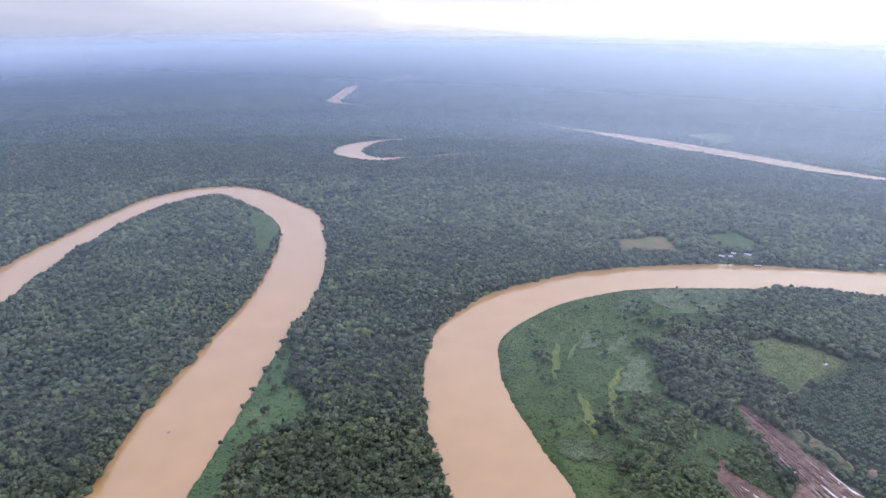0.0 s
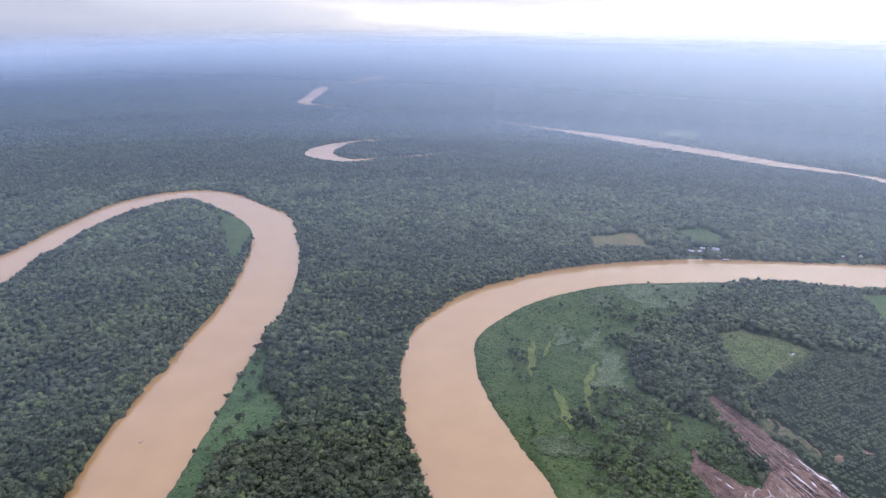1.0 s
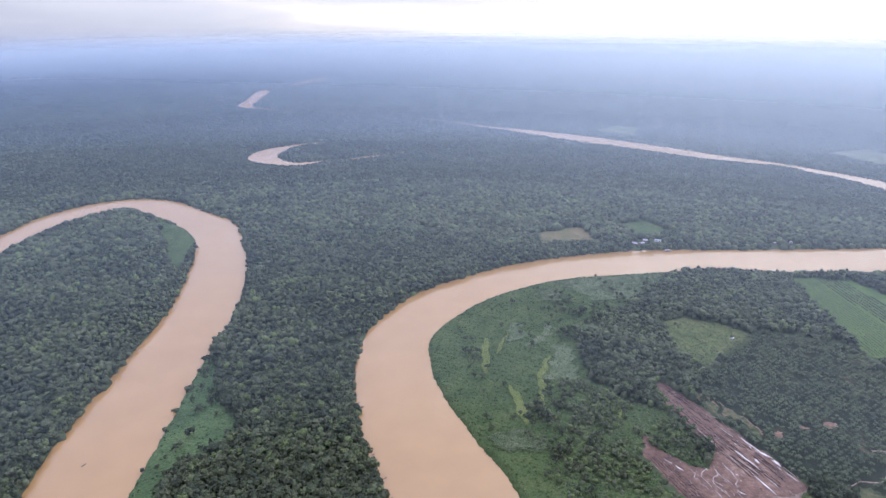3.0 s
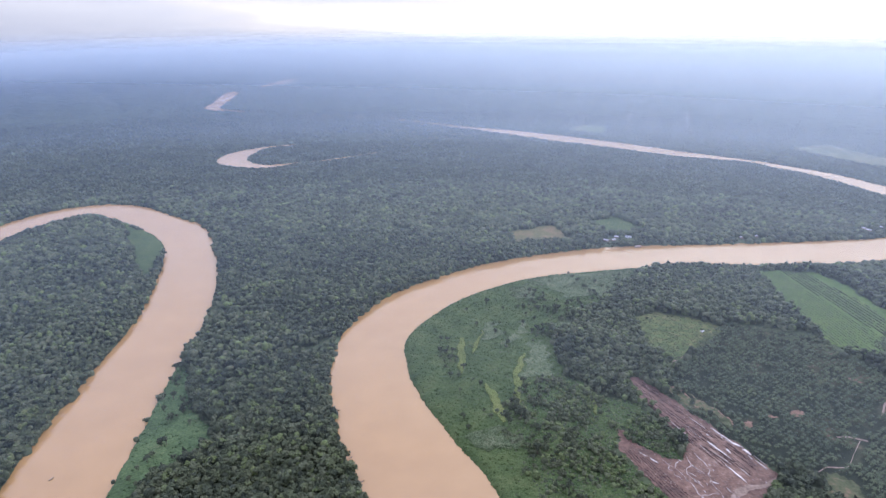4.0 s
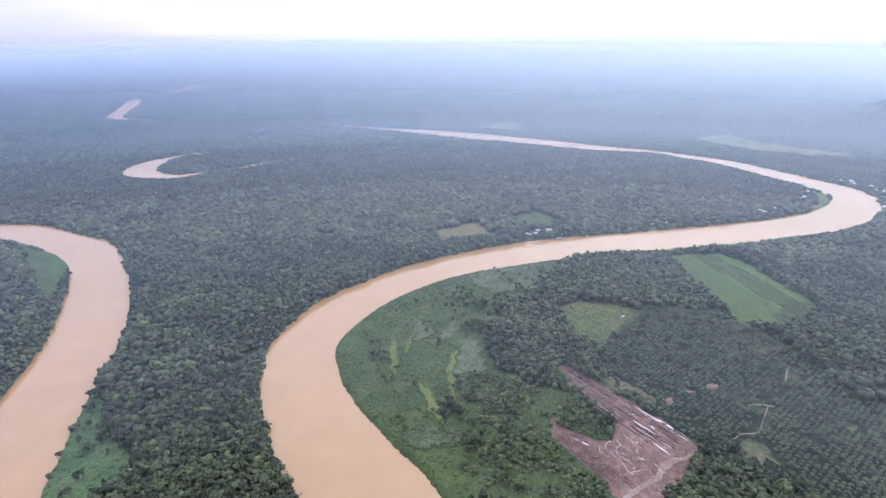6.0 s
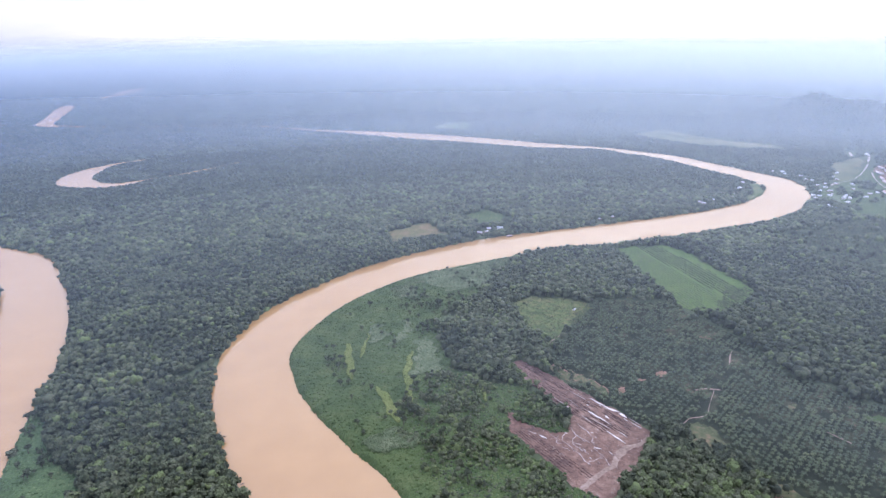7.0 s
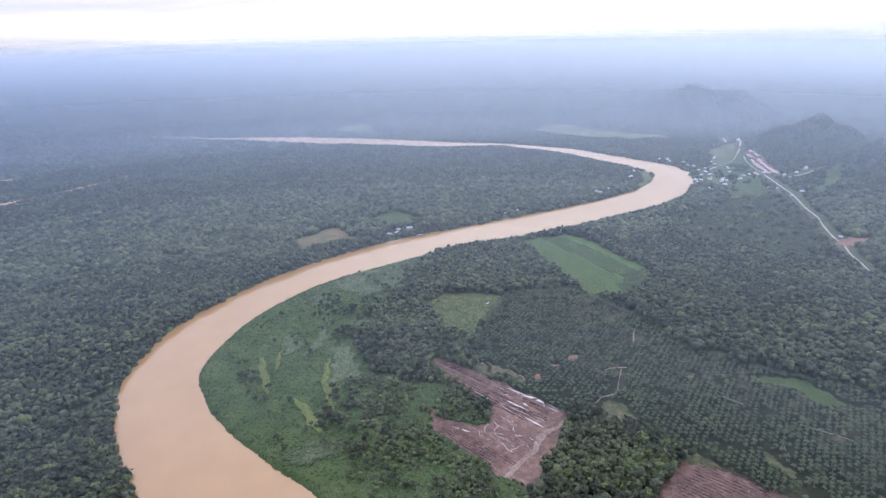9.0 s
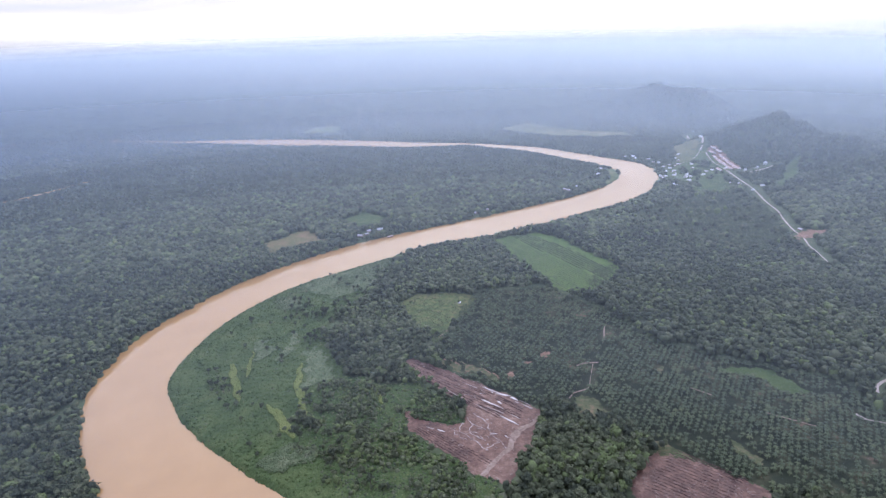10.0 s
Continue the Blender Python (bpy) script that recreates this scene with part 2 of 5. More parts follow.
def spline(rows, step):
    """Even samples of a smooth line through rows of x, y, width."""
    p = np.array(rows, float)
    p = np.vstack([2 * p[0] - p[1], p, 2 * p[-1] - p[-2]])
    out = []
    for a, b, c, d in zip(p[:-3], p[1:-2], p[2:-1], p[3:]):
        n = max(2, int(np.hypot(*(c - b)[:2]) / step))
        t = np.linspace(0, 1, n, endpoint=False)[:, None]
        out.append(0.5 * (2 * b + (c - a) * t + (2 * a - 5 * b + 4 * c - d) * t ** 2 + (3 * b - a - 3 * c + d) * t ** 3))
    return np.vstack(out + [p[-2][None]])


def wob(x, y, scale, seed=0.0):
    """Cheap smooth noise between about -1 and 1 from sines."""
    x, y = x / scale + seed * 7.3, y / scale - seed * 3.1
    return (np.sin(x * 1.7 + 1.3 * np.sin(y * 1.1 + seed)) + np.sin(y * 1.9 + 1.7 * np.sin(x * 0.9)) + 0.6 * np.sin((x + y) * 3.1 + seed) + 0.5 * np.sin((x - y) * 4.3 - seed)) / 2.4


def inside(x, y, poly, edge=6.0):
    """Which points lie in a polygon whose edge is frayed by about that many metres."""
    x = x + edge * wob(x, y, 16, 1.7)
    y = y + edge * wob(x, y, 19, 4.2)
    hit = np.zeros(np.shape(x), bool)
    for (x0, y0), (x1, y1) in zip(poly, poly[1:] + poly[:1]):
        if y0 != y1:
            hit ^= ((y0 > y) != (y1 > y)) & (x < (x1 - x0) * (y - y0) / (y1 - y0) + x0)
    return hit


# ---- the plan: x, y in metres from the point under the camera ----
RIVERS = {
    "oxbow_bend": [(-420, -300, 100), (-330, 120, 95), (-292, 330, 95), (-294, 472, 99), (-297, 616, 114), (-292, 805, 113), (-281, 940, 118), (-289, 1080, 118),
                   (-310, 1225, 112), (-343, 1385, 104), (-400, 1525, 122), (-500, 1635, 128), (-605, 1738, 140), (-700, 1740, 150), (-785, 1630, 125),
                   (-817, 1440, 92), (-818, 1240, 92), (-803, 1065, 106), (-778, 890, 108), (-745, 740, 108), (-740, 560, 110), (-850, 200, 120)],
    "main": [(170, -300, 140), (120, 200, 140), (92, 400, 135), (80, 484, 130), (63, 545, 126), (45, 619, 121), (34, 692, 114), (33, 760, 109), (42, 835, 105),
             (68, 895, 110), (112, 957, 116), (170, 1013, 114), (285, 1085, 116), (407, 1126, 128), (550, 1147, 146), (683, 1148, 155), (896, 1122, 172), (1193, 1110, 168),
             (1413, 1125, 160), (1585, 1190, 130), (1722, 1290, 120), (1778, 1395, 145), (1790, 1520, 140), (1805, 1740, 125), (1808, 1930, 125), (1726, 2240, 92)],
    "far": [(1726, 2240, 92), (1527, 2463, 180), (1358, 2747, 195), (1153, 3044, 190), (935, 3320, 120), (700, 3560, 40), (270, 4030, 34), (-372, 4348, 40), (-815, 4690, 96),
            (-915, 4900, 120), (-935, 5400, 125), (-985, 6250, 150), (-1000, 6600, 60), (-900, 7000, 12), (-739, 7403, 170), (-553, 8552, 240), (-500, 9000, 20)],
    "oxbow_lake": [(300, 2745, 18), (203, 2687, 33), (157, 2648, 40), (-2, 2521, 46), (-161, 2436, 54), (-280, 2380, 90), (-385, 2450, 122), (-425, 2595, 124),
                   (-395, 2745, 106), (-340, 2850, 72), (-285, 2905, 66), (-192, 2950, 56), (-90, 2985, 30)],
}
LINES = {k: spline(v, 8 if k in ("main", "oxbow_bend") else 20) for k, v in RIVERS.items()}

BAR = [(650, 1078), (580, 1026), (506, 962), (452, 908), (372, 868), (318, 797), (303, 726), (292, 664), (245, 644), (204, 612), (194, 556), (197, 505), (194, 440),
       (150, 440), (120, 500), (80, 620), (50, 760), (80, 880), (200, 1000), (380, 1085), (560, 1100)]
SCRUB = [(292, 690), (240, 664), (190, 625), (180, 560), (183, 505), (180, 370), (322, 360), (306, 440), (295, 530), (310, 556), (336, 500), (360, 497), (371, 535), (366, 600), (335, 625)]
MEADOW = [(483, 851), (529, 866), (583, 832), (608, 775), (548, 738), (462, 690), (458, 760)]
MUD = [(374, 662), (398, 664), (417, 600), (429, 540), (441, 489), (447, 450), (425, 434), (392, 406), (360, 396), (330, 372), (312, 395), (306, 460), (298, 525), (312, 558), (322, 540), (337, 502), (358, 495), (381, 518), (377, 556), (373, 612)]
MUD_SOUTH = [(409, 292), (444, 312), (484, 325), (495, 313), (509, 279), (520, 242), (522, 205), (430, 212)]
WOOD = [(332, 367), (427, 434), (474, 357), (475, 319), (408, 295)]
PALMS = [(477, 690), (560, 760), (632, 801), (726, 736), (735, 611), (704, 488), (736, 374), (790, 264), (725, 150), (598, 130), (518, 205), (488, 322), (473, 442), (436, 470), (411, 643)]
PALMS_EAST = [(1240, 940), (1560, 930), (1690, 880), (1500, 690), (1290, 540), (1200, 560), (1150, 700)]
BALD = [(477, 452), (508, 453), (521, 435), (512, 409), (506, 379), (468, 405)]
OPENING = [(690, 384), (722, 362), (744, 340), (742, 298), (729, 270), (709, 288), (716, 335)]
LIGHT_FIELD = [(842, 1026), (900, 1014), (958, 990), (968, 935), (938, 800), (919, 716), (850, 672), (767, 662), (735, 690), (755, 768), (790, 890)]
BROWN_FIELD = [(418, 1372), (548, 1415), (551, 1268), (398, 1266)]
GREEN_FIELD = [(649, 1423), (752, 1486), (770, 1330), (660, 1318)]
FAR_FIELD = [(2160, 2550), (2440, 2615), (2390, 2340), (2390, 2120), (2470, 1930), (2400, 1820), (2235, 1930), (2150, 2150)]
FAR_FIELD_WEST = [(1305, 3326), (1499, 3486), (1631, 3402), (1472, 3115)]
VILLAGE = [(1640, 1060), (1700, 1180), (1790, 1215), (1880, 1240), (1960, 1300), (2166, 1455), (2254, 1402), (2138, 1306), (2170, 1260), (1985, 1060), (1900, 1050), (1819, 1026), (1636, 889), (1560, 963)]
# open ground round the village: pasture, playing field, cleared slope, bare soil, pale land far off
PASTURE = [(2166, 1483), (2251, 1449), (2213, 1360), (2010, 1266), (1924, 1278)]
PITCH = [(1746, 1170), (1760, 1130), (1652, 1058), (1625, 1086)]
SLOPE = [(1734, 1058), (1819, 1026), (1636, 889), (1560, 963)]
HILLSIDE = [(1782, 861), (2026, 931), (2111, 933), (1971, 874), (1776, 822)]
GLADE = [(318, 822), (343, 848), (372, 844), (366, 820), (338, 810)]
TERRACE = [(2150, 1300), (2185, 1262), (1985, 1055), (1925, 1080)]
ROADSIDE = [(1659, 815), (1718, 818), (1775, 796), (1738, 768), (1670, 784)]
DIGGING = [(1345, 592), (1420, 596), (1442, 561), (1386, 541), (1345, 558)]
FAR_PALE = [(10440, 7730), (10450, 7070), (8130, 5020), (7120, 3970), (7300, 4580), (8330, 5750)]
WEST_GRASS = [(-246, 440), (-241, 604), (-237, 695), (-236, 800), (-224, 806), (-210, 745), (-192, 690), (-164, 640), (-152, 604), (-178, 580), (-206, 565), (-218, 535), (-214, 500), (-205, 440)]
TIP_GRASS = [(-366, 1137), (-393, 1392), (-454, 1500), (-545, 1572), (-475, 1404), (-415, 1233)]
POINT_GRASS = [(1500, 1200), (1600, 1255), (1700, 1370), (1660, 1385), (1590, 1300), (1480, 1235)]
CLEAR = [BAR, MEADOW, MUD, MUD_SOUTH, PALMS, LIGHT_FIELD, BROWN_FIELD, GREEN_FIELD, FAR_FIELD, FAR_FIELD_WEST, VILLAGE, WEST_GRASS, TIP_GRASS, POINT_GRASS, PALMS_EAST, HILLSIDE, ROADSIDE, DIGGING, FAR_PALE, GLADE]
ROADS = {
    "village_road": [(1870, 1245, 6), (1900, 1256, 6), (2003, 1270, 6), (2132, 1313, 7), (2238, 1373, 8), (2368, 1475, 8), (2441, 1558, 8), (2540, 1640, 7)],
    "gravel_road": [(2120, 1284, 7), (2036, 1203, 7), (1914, 1075, 6), (1803, 963, 6), (1718, 878, 5), (1603, 782, 5), (1529, 712, 4), (1471, 671, 4), (1397, 612, 4), (1357, 572, 3.6), (1307, 536, 3.6), (1272, 503, 3), (1207, 446, 3)],
    "hill_road": [(1925, 1036, 9), (1951, 1010, 10), (1987, 997, 8), (2035, 980, 5)],
    "loop_road": [(900, 196, 4), (862, 217, 4), (831, 227, 4), (809, 228, 4), (795, 223, 4), (782, 215, 4), (775, 205, 4), (771, 188, 4), (774, 155, 4)],
}
ROAD_LINES = {k: spline(v, 10) for k, v in ROADS.items()}

# kind, x, y of each house
SITES = [(0, 1824, 1231), (2, 1754, 1162), (0, 1730, 1150), (0, 1745, 1100), (3, 1762, 1125), (0, 1690, 1070), (2, 1872, 1176), (2, 1830, 1262), (2, 1880, 1340), (0, 1905, 1440), (3, 2540, 1570), (0, 1943, 1096),
         (3, 2007, 1023), (0, 1958, 1035), (3, 2051, 1018), (2, 1850, 1110), (0, 1800, 1090), (2, 1900, 1250), (0, 1935, 1220), (2, 1790, 1190), (0, 2000, 1330), (2, 1960, 1290), (2, 1920, 1390), (0, 2060, 1360),
         (1, 2113, 1252), (1, 2082, 1222), (1, 2052, 1190), (1, 2020, 1156), (1, 1990, 1124), (1, 1958, 1092), (1, 2128, 1236), (1, 2097, 1205), (1, 2066, 1172), (1, 2036, 1140), (1, 2005, 1107), (1, 1974, 1075), (1, 2145, 1270), (0, 1888, 1112), (1, 1909, 1100), (2, 1900, 1085),
         (0, 2527, 1553), (3, 1731, 1108), (0, 1701, 1161), (2, 1663, 1143), (0, 1611, 1072), (3, 1600, 1048), (2, 1743, 958), (0, 1773, 880), (2, 1873, 1268), (0, 1884, 1320), (2, 1907, 1490), (0, 1933, 1471), (2, 1752, 940), (0, 1763, 1205), (2, 1777, 1191), (0, 1690, 1172),
         (4, 642, 1262), (2, 662, 1285), (4, 623, 1258), (0, 690, 1280), (4, 1328, 1241), (0, 1386, 1264), (2, 1500, 1290), (0, 1583, 1345), (2, 1660, 1400), (4, 960, 1232), (4, 1005, 1236), (2, 1336, 1262), (0, 640, 1300), (2, 1405, 600), (0, 1700, 870), (0, 566, 779)]

# wooded limestone hills: x, y, height, radius along, radius across, turn
HILLS = [(3886, 3147, 205, 420, 300, 34), (3773, 2885, 198, 380, 260, 34), (3578, 2561, 160, 330, 230, 34), (3445, 2315, 160, 250, 200, 34), (3258, 2052, 168, 210, 190, 34),
         (3148, 1906, 126, 200, 180, 34), (2988, 1725, 102, 220, 180, 34), (2827, 1541, 72, 220, 170, 34), (2300, 1296, 70, 190, 150, -30), (2313, 1230, 108, 190, 170, -30),
         (2303, 1118, 150, 170, 160, -10), (2273, 1041, 128, 160, 150, 10), (2221, 961, 98, 150, 150, 20), (2160, 847, 116, 170, 150, 20), (2114, 770, 92, 160, 150, 25),
         (2023, 665, 72, 180, 160, 25), (1923, 551, 66, 230, 170, 25), (1803, 416, 62, 260, 170, 25), (1728, 274, 64, 300, 180, 25), (4200, 3300, 150, 700, 420, 30)]


def hill_z(x, y):
    z = np.zeros(np.shape(x))
    for hx, hy, hz, ra, rb, turn in HILLS:
        c, s = math.cos(radians(turn)), math.sin(radians(turn))
        u, v = (x - hx) * s + (y - hy) * c, (x - hx) * c - (y - hy) * s
        q = (u / ra) ** 2 + (v / rb) ** 2
        z = np.maximum(z, hz * np.exp(-q * 1.4) * (1 + 0.07 * wob(x, y, 60, hz) + 0.04 * wob(x, y, 23, hz)))
    return np.where(z > 2.0, z - 2.0, 0)


def shore(x, y):
    """Metres from the nearest water's edge: negative in the water."""
    x, y = np.asarray(x, float), np.asarray(y, float)
    best = np.full(x.shape, 1e4)
    for key, line in LINES.items():
        reach = line[:, 2].max() / 2 + 60
        k = np.where((x > line[:, 0].min() - reach) & (x < line[:, 0].max() + reach) & (y > line[:, 1].min() - reach) & (y < line[:, 1].max() + reach))[0]
        for part_k in np.array_split(k, max(1, len(k) // 4000)):
            d = np.sqrt((x[part_k, None] - line[None, :, 0]) ** 2 + (y[part_k, None] - line[None, :, 1]) ** 2) - line[None, :, 2] / 2
            best[part_k] = np.minimum(best[part_k], d.min(1))
    return best + 1.3 * wob(x, y, 21, 2.0) + 0.9 * wob(x, y, 5, 3.0)


def land_z(x, y, d):
    bank = np.clip((d + 9) / 16, 0, 1)
    return -4 + 7 * bank * bank * (3 - 2 * bank) + hill_z(x, y)


def road_gap(x, y):
    best = np.full(x.shape, 1e4)
    for key, line in ROAD_LINES.items():
        k = np.where((x > line[:, 0].min() - 40) & (x < line[:, 0].max() + 40) & (y > line[:, 1].min() - 40) & (y < line[:, 1].max() + 40))[0]
        for part_k in np.array_split(k, max(1, len(k) // 8000)):
            best[part_k] = np.minimum(best[part_k], np.sqrt((x[part_k, None] - line[None, :, 0]) ** 2 + (y[part_k, None] - line[None, :, 1]) ** 2).min(1) - (0 if key == "loop_road" else 11))
    return best


def wooded(x, y):
    """Where forest stands: all land but the clearings."""
    ok = ~inside(x, y, SCRUB, 8)
    for poly in CLEAR:
        ok &= ~inside(x, y, poly, 14 if poly is PALMS else 24 if poly is PALMS_EAST else 6) | ((poly is PALMS_EAST) & (wob(x, y, 30, 4) + wob(x, y, 11, 3) > 0.75))
    ok |= inside(x, y, WOOD, 3) | (inside(x, y, SCRUB, 10) & (wob(x, y, 9, 5) + wob(x, y, 31, 2) > 0.0))
    town = wob(x, y, 17, 6) + wob(x, y, 43, 3) > 0.25
    for poly in (PASTURE, PITCH, SLOPE):
        town &= ~inside(x, y, poly, 8)
    ok |= inside(x, y, VILLAGE, 6) & town
    for _, hx, hy in SITES:
        far = math.hypot(hx, hy)
        ok &= (x - hx * (1 - 14 / far)) ** 2 + (y - hy * (1 - 14 / far)) ** 2 > (24 if hx > 1650 else 17) ** 2
    # no tall trees crowd the near edge of the open plots
    push = 1 + 10 / np.maximum(np.hypot(x, y), 1)
    for poly in (MUD, MUD_SOUTH, WEST_GRASS, MEADOW, LIGHT_FIELD):
        ok &= ~inside(x * push, y * push, poly, 3)
    return ok & (road_gap(x, y) > 11)


# ---- ground and water ----
AZ = np.radians(np.concatenate([np.arange(-50, 90, 0.45), np.arange(90, 310, 4.0)]))
RR = np.concatenate([[0.01, 60, 150, 250, 350], np.geomspace(420, 3000, 190), np.geomspace(3040, 12000, 70), np.geomspace(12500, 60000, 24), [150000]])


def polar(az, rr):
    a, r = np.meshgrid(az, rr)
    n, k = len(az), len(rr)
    i = np.arange(n * (k - 1)).reshape(k - 1, n)
    j = np.roll(i, -1, 1)
    quads = np.stack([i, j, j + n, i + n], -1).reshape(-1, 4)[:, ::-1]
    return (r * np.sin(a)).ravel(), (r * np.cos(a)).ravel(), quads


gx, gy, gq = polar(AZ, RR)
gd = shore(gx, gy)
gz = land_z(gx, gy, gd)
gp = bowl(np.stack([gx, gy, gz], 1))
# far off, the soil lies clear behind the canopy
back = 1 + 0.015 * np.clip((np.hypot(gp[:, 0], gp[:, 1])[:, None] - 3050) / 400, 0, 1)
gp = (gp - (0, 0, H_EYE)) * back + (0, 0, H_EYE)
ground = structure("ground", mesh_of("ground", gp, gq, M["soil"], True), "dark green river plain of soil and undergrowth")

for key, line in LINES.items():
    tang = np.gradient(line[:, :2], axis=0)
    tang /= np.linalg.norm(tang, axis=1)[:, None]
    side = np.stack([-tang[:, 1], tang[:, 0]], 1)
    w = (line[:, 2] / 2 + 8)[:, None]
    cols = [line[:, :2] + side * w * f for f in np.linspace(-1, 1, 9)]
    v = np.stack(cols, 1).reshape(-1, 2)
    n = len(line)
    i = (np.arange(n - 1)[:, None] * 9 + np.arange(8)[None, :]).ravel()
    q = np.stack([i, i + 1, i + 10, i + 9], 1)
    z = {"main": 0.0, "far": 0.03, "oxbow_bend": 0.0, "oxbow_lake": 0.0}[key]
    me = mesh_of("water", bowl(np.column_stack([v, np.full(len(v), z)])), q[:, ::-1], M["water"], True)
    # the added lean grows with distance, to brighten the far reaches
    far_tilt = np.clip((np.hypot(v[:, 0], v[:, 1]) - 1150) / 1000, 0, 1)
    far_tilt = far_tilt * far_tilt * (3 - 2 * far_tilt) + 0.8 * (np.hypot(v[:, 0], v[:, 1]) > 4200)
    me.attributes.new("normal_tilt", "FLOAT_VECTOR", "POINT").data.foreach_set("vector", np.repeat(far_tilt, 3).astype(np.float32))
    structure("water", me, "silty brown river water, smooth and slow")

# ---- distance haze put into thin translucent sheets, standing one behind the other over the plain ----
mist = bpy.data.materials.new("mist")
mist.use_nodes = True
mn = mist.node_tree
mn.nodes.clear()
mo = mn.nodes.new("ShaderNodeOutputMaterial")
mix_a, mix_b = mn.nodes.new("ShaderNodeMixShader"), mn.nodes.new("ShaderNodeMixShader")
dif, trl, clr = mn.nodes.new("ShaderNodeBsdfDiffuse"), mn.nodes.new("ShaderNodeBsdfTranslucent"), mn.nodes.new("ShaderNodeBsdfTransparent")
pale = mn.nodes.new("ShaderNodeAttribute")
pale.attribute_name = "paleness"
# blue and pale haze colours, mixed by bearing to paint the sunward brightening
air = mn.nodes.new("ShaderNodeMix")
air.data_type = "RGBA"
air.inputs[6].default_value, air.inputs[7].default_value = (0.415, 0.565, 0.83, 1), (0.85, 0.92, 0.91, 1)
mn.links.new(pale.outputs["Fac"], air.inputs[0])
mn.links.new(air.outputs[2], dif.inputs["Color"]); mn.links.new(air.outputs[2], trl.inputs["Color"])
thick = mn.nodes.new("ShaderNodeAttribute")
thick.attribute_name = "thickness"
mix_a.inputs[0].default_value = 0.6
mn.links.new(dif.outputs[0], mix_a.inputs[1]); mn.links.new(trl.outputs[0], mix_a.inputs[2])
mn.links.new(thick.outputs["Fac"], mix_b.inputs[0])
mn.links.new(clr.outputs[0], mix_b.inputs[1]); mn.links.new(mix_a.outputs[0], mix_b.inputs[2])
mn.links.new(mix_b.outputs[0], mo.inputs["Surface"])


def rim_lift(az, r):
    t = np.clip((r - R_NEAR) / (R_FAR - R_NEAR), 0, 1)
    return r * np.tan(np.radians(np.clip(0.78 - 1.93 * ((az - 17) / 51) ** 2, -2.2, 1))) * t * t * (3 - 2 * t)


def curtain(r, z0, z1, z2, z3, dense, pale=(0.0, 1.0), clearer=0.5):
    """A ring-shaped haze sheet, clear at the foot z0, dense from z1 to z2, clear again at the top z3; away from the
    sun's quarter it is thinner and bluer, so the sunward glow of the haze is put into its colour.
    """
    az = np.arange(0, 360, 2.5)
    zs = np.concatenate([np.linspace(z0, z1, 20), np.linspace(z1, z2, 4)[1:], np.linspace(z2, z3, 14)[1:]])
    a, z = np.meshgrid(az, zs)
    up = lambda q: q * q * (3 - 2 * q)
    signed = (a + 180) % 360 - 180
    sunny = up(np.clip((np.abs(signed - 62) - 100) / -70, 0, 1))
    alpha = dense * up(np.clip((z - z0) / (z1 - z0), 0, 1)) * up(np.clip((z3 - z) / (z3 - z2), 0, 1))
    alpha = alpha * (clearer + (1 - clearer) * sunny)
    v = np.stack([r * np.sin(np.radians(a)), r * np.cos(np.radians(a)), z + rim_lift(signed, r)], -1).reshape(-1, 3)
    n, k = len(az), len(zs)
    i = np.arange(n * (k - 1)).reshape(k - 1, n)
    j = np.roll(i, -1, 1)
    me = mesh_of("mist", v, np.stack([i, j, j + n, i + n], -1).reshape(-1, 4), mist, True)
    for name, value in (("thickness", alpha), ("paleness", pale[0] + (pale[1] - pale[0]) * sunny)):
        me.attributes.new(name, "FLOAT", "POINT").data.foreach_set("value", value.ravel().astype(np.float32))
    return structure("mist", me, "thin translucent sheet coloured as blue distance haze")


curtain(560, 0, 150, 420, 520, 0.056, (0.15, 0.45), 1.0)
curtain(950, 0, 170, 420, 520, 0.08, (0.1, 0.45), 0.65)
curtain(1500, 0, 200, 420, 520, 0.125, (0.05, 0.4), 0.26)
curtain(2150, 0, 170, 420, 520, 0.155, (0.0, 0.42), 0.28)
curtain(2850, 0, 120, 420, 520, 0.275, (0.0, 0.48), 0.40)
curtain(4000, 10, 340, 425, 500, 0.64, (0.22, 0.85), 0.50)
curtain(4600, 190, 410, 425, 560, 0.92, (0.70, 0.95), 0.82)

# ---- ground cover ----


def sheet(name, poly, mat, label, h=0.2, bumps=0.1, step=4.0, fray=6.0, kind="structure", bump_size=3.0):
    """A cover of grass, crop or bare soil that follows the land inside a polygon, with a frayed edge."""
    p = np.array(poly)
    xs, ys = np.arange(p[:, 0].min() - 15, p[:, 0].max() + 15, step), np.arange(p[:, 1].min() - 15, p[:, 1].max() + 15, step)
    x, y = np.meshgrid(xs, ys)
    x, y = x.ravel() + rng.uniform(-0.25, 0.25, x.size) * step, y.ravel() + rng.uniform(-0.25, 0.25, y.size) * step
    d = shore(x, y)
    ok = inside(x, y, poly, fray) & (d > -4)
    n = len(xs)
    i = (np.arange(len(ys) - 1)[:, None] * n + np.arange(n - 1)[None, :]).ravel()
    q = np.stack([i, i + 1, i + 1 + n, i + n], 1)
    q = q[ok[q].all(1)]
    used, q = np.unique(q, return_inverse=True)
    q = q.reshape(-1, 4)
    x, y, d = x[used], y[used], d[used]
    rise = np.clip((d + 4) / 5, 0.25, 1)
    z = land_z(x, y, d) + h * rise + bumps * (0.5 + 0.3 * wob(x, y, bump_size, 1) + 0.35 * wob(x, y, bump_size * 2.6, 6) + rng.uniform(-0.4, 0.4, len(x)))
    ob = new(name, mesh_of(name, bowl(np.stack([x, y, z], 1)), q, mat, False))
    return tagged(ob, label=label, kind=kind)


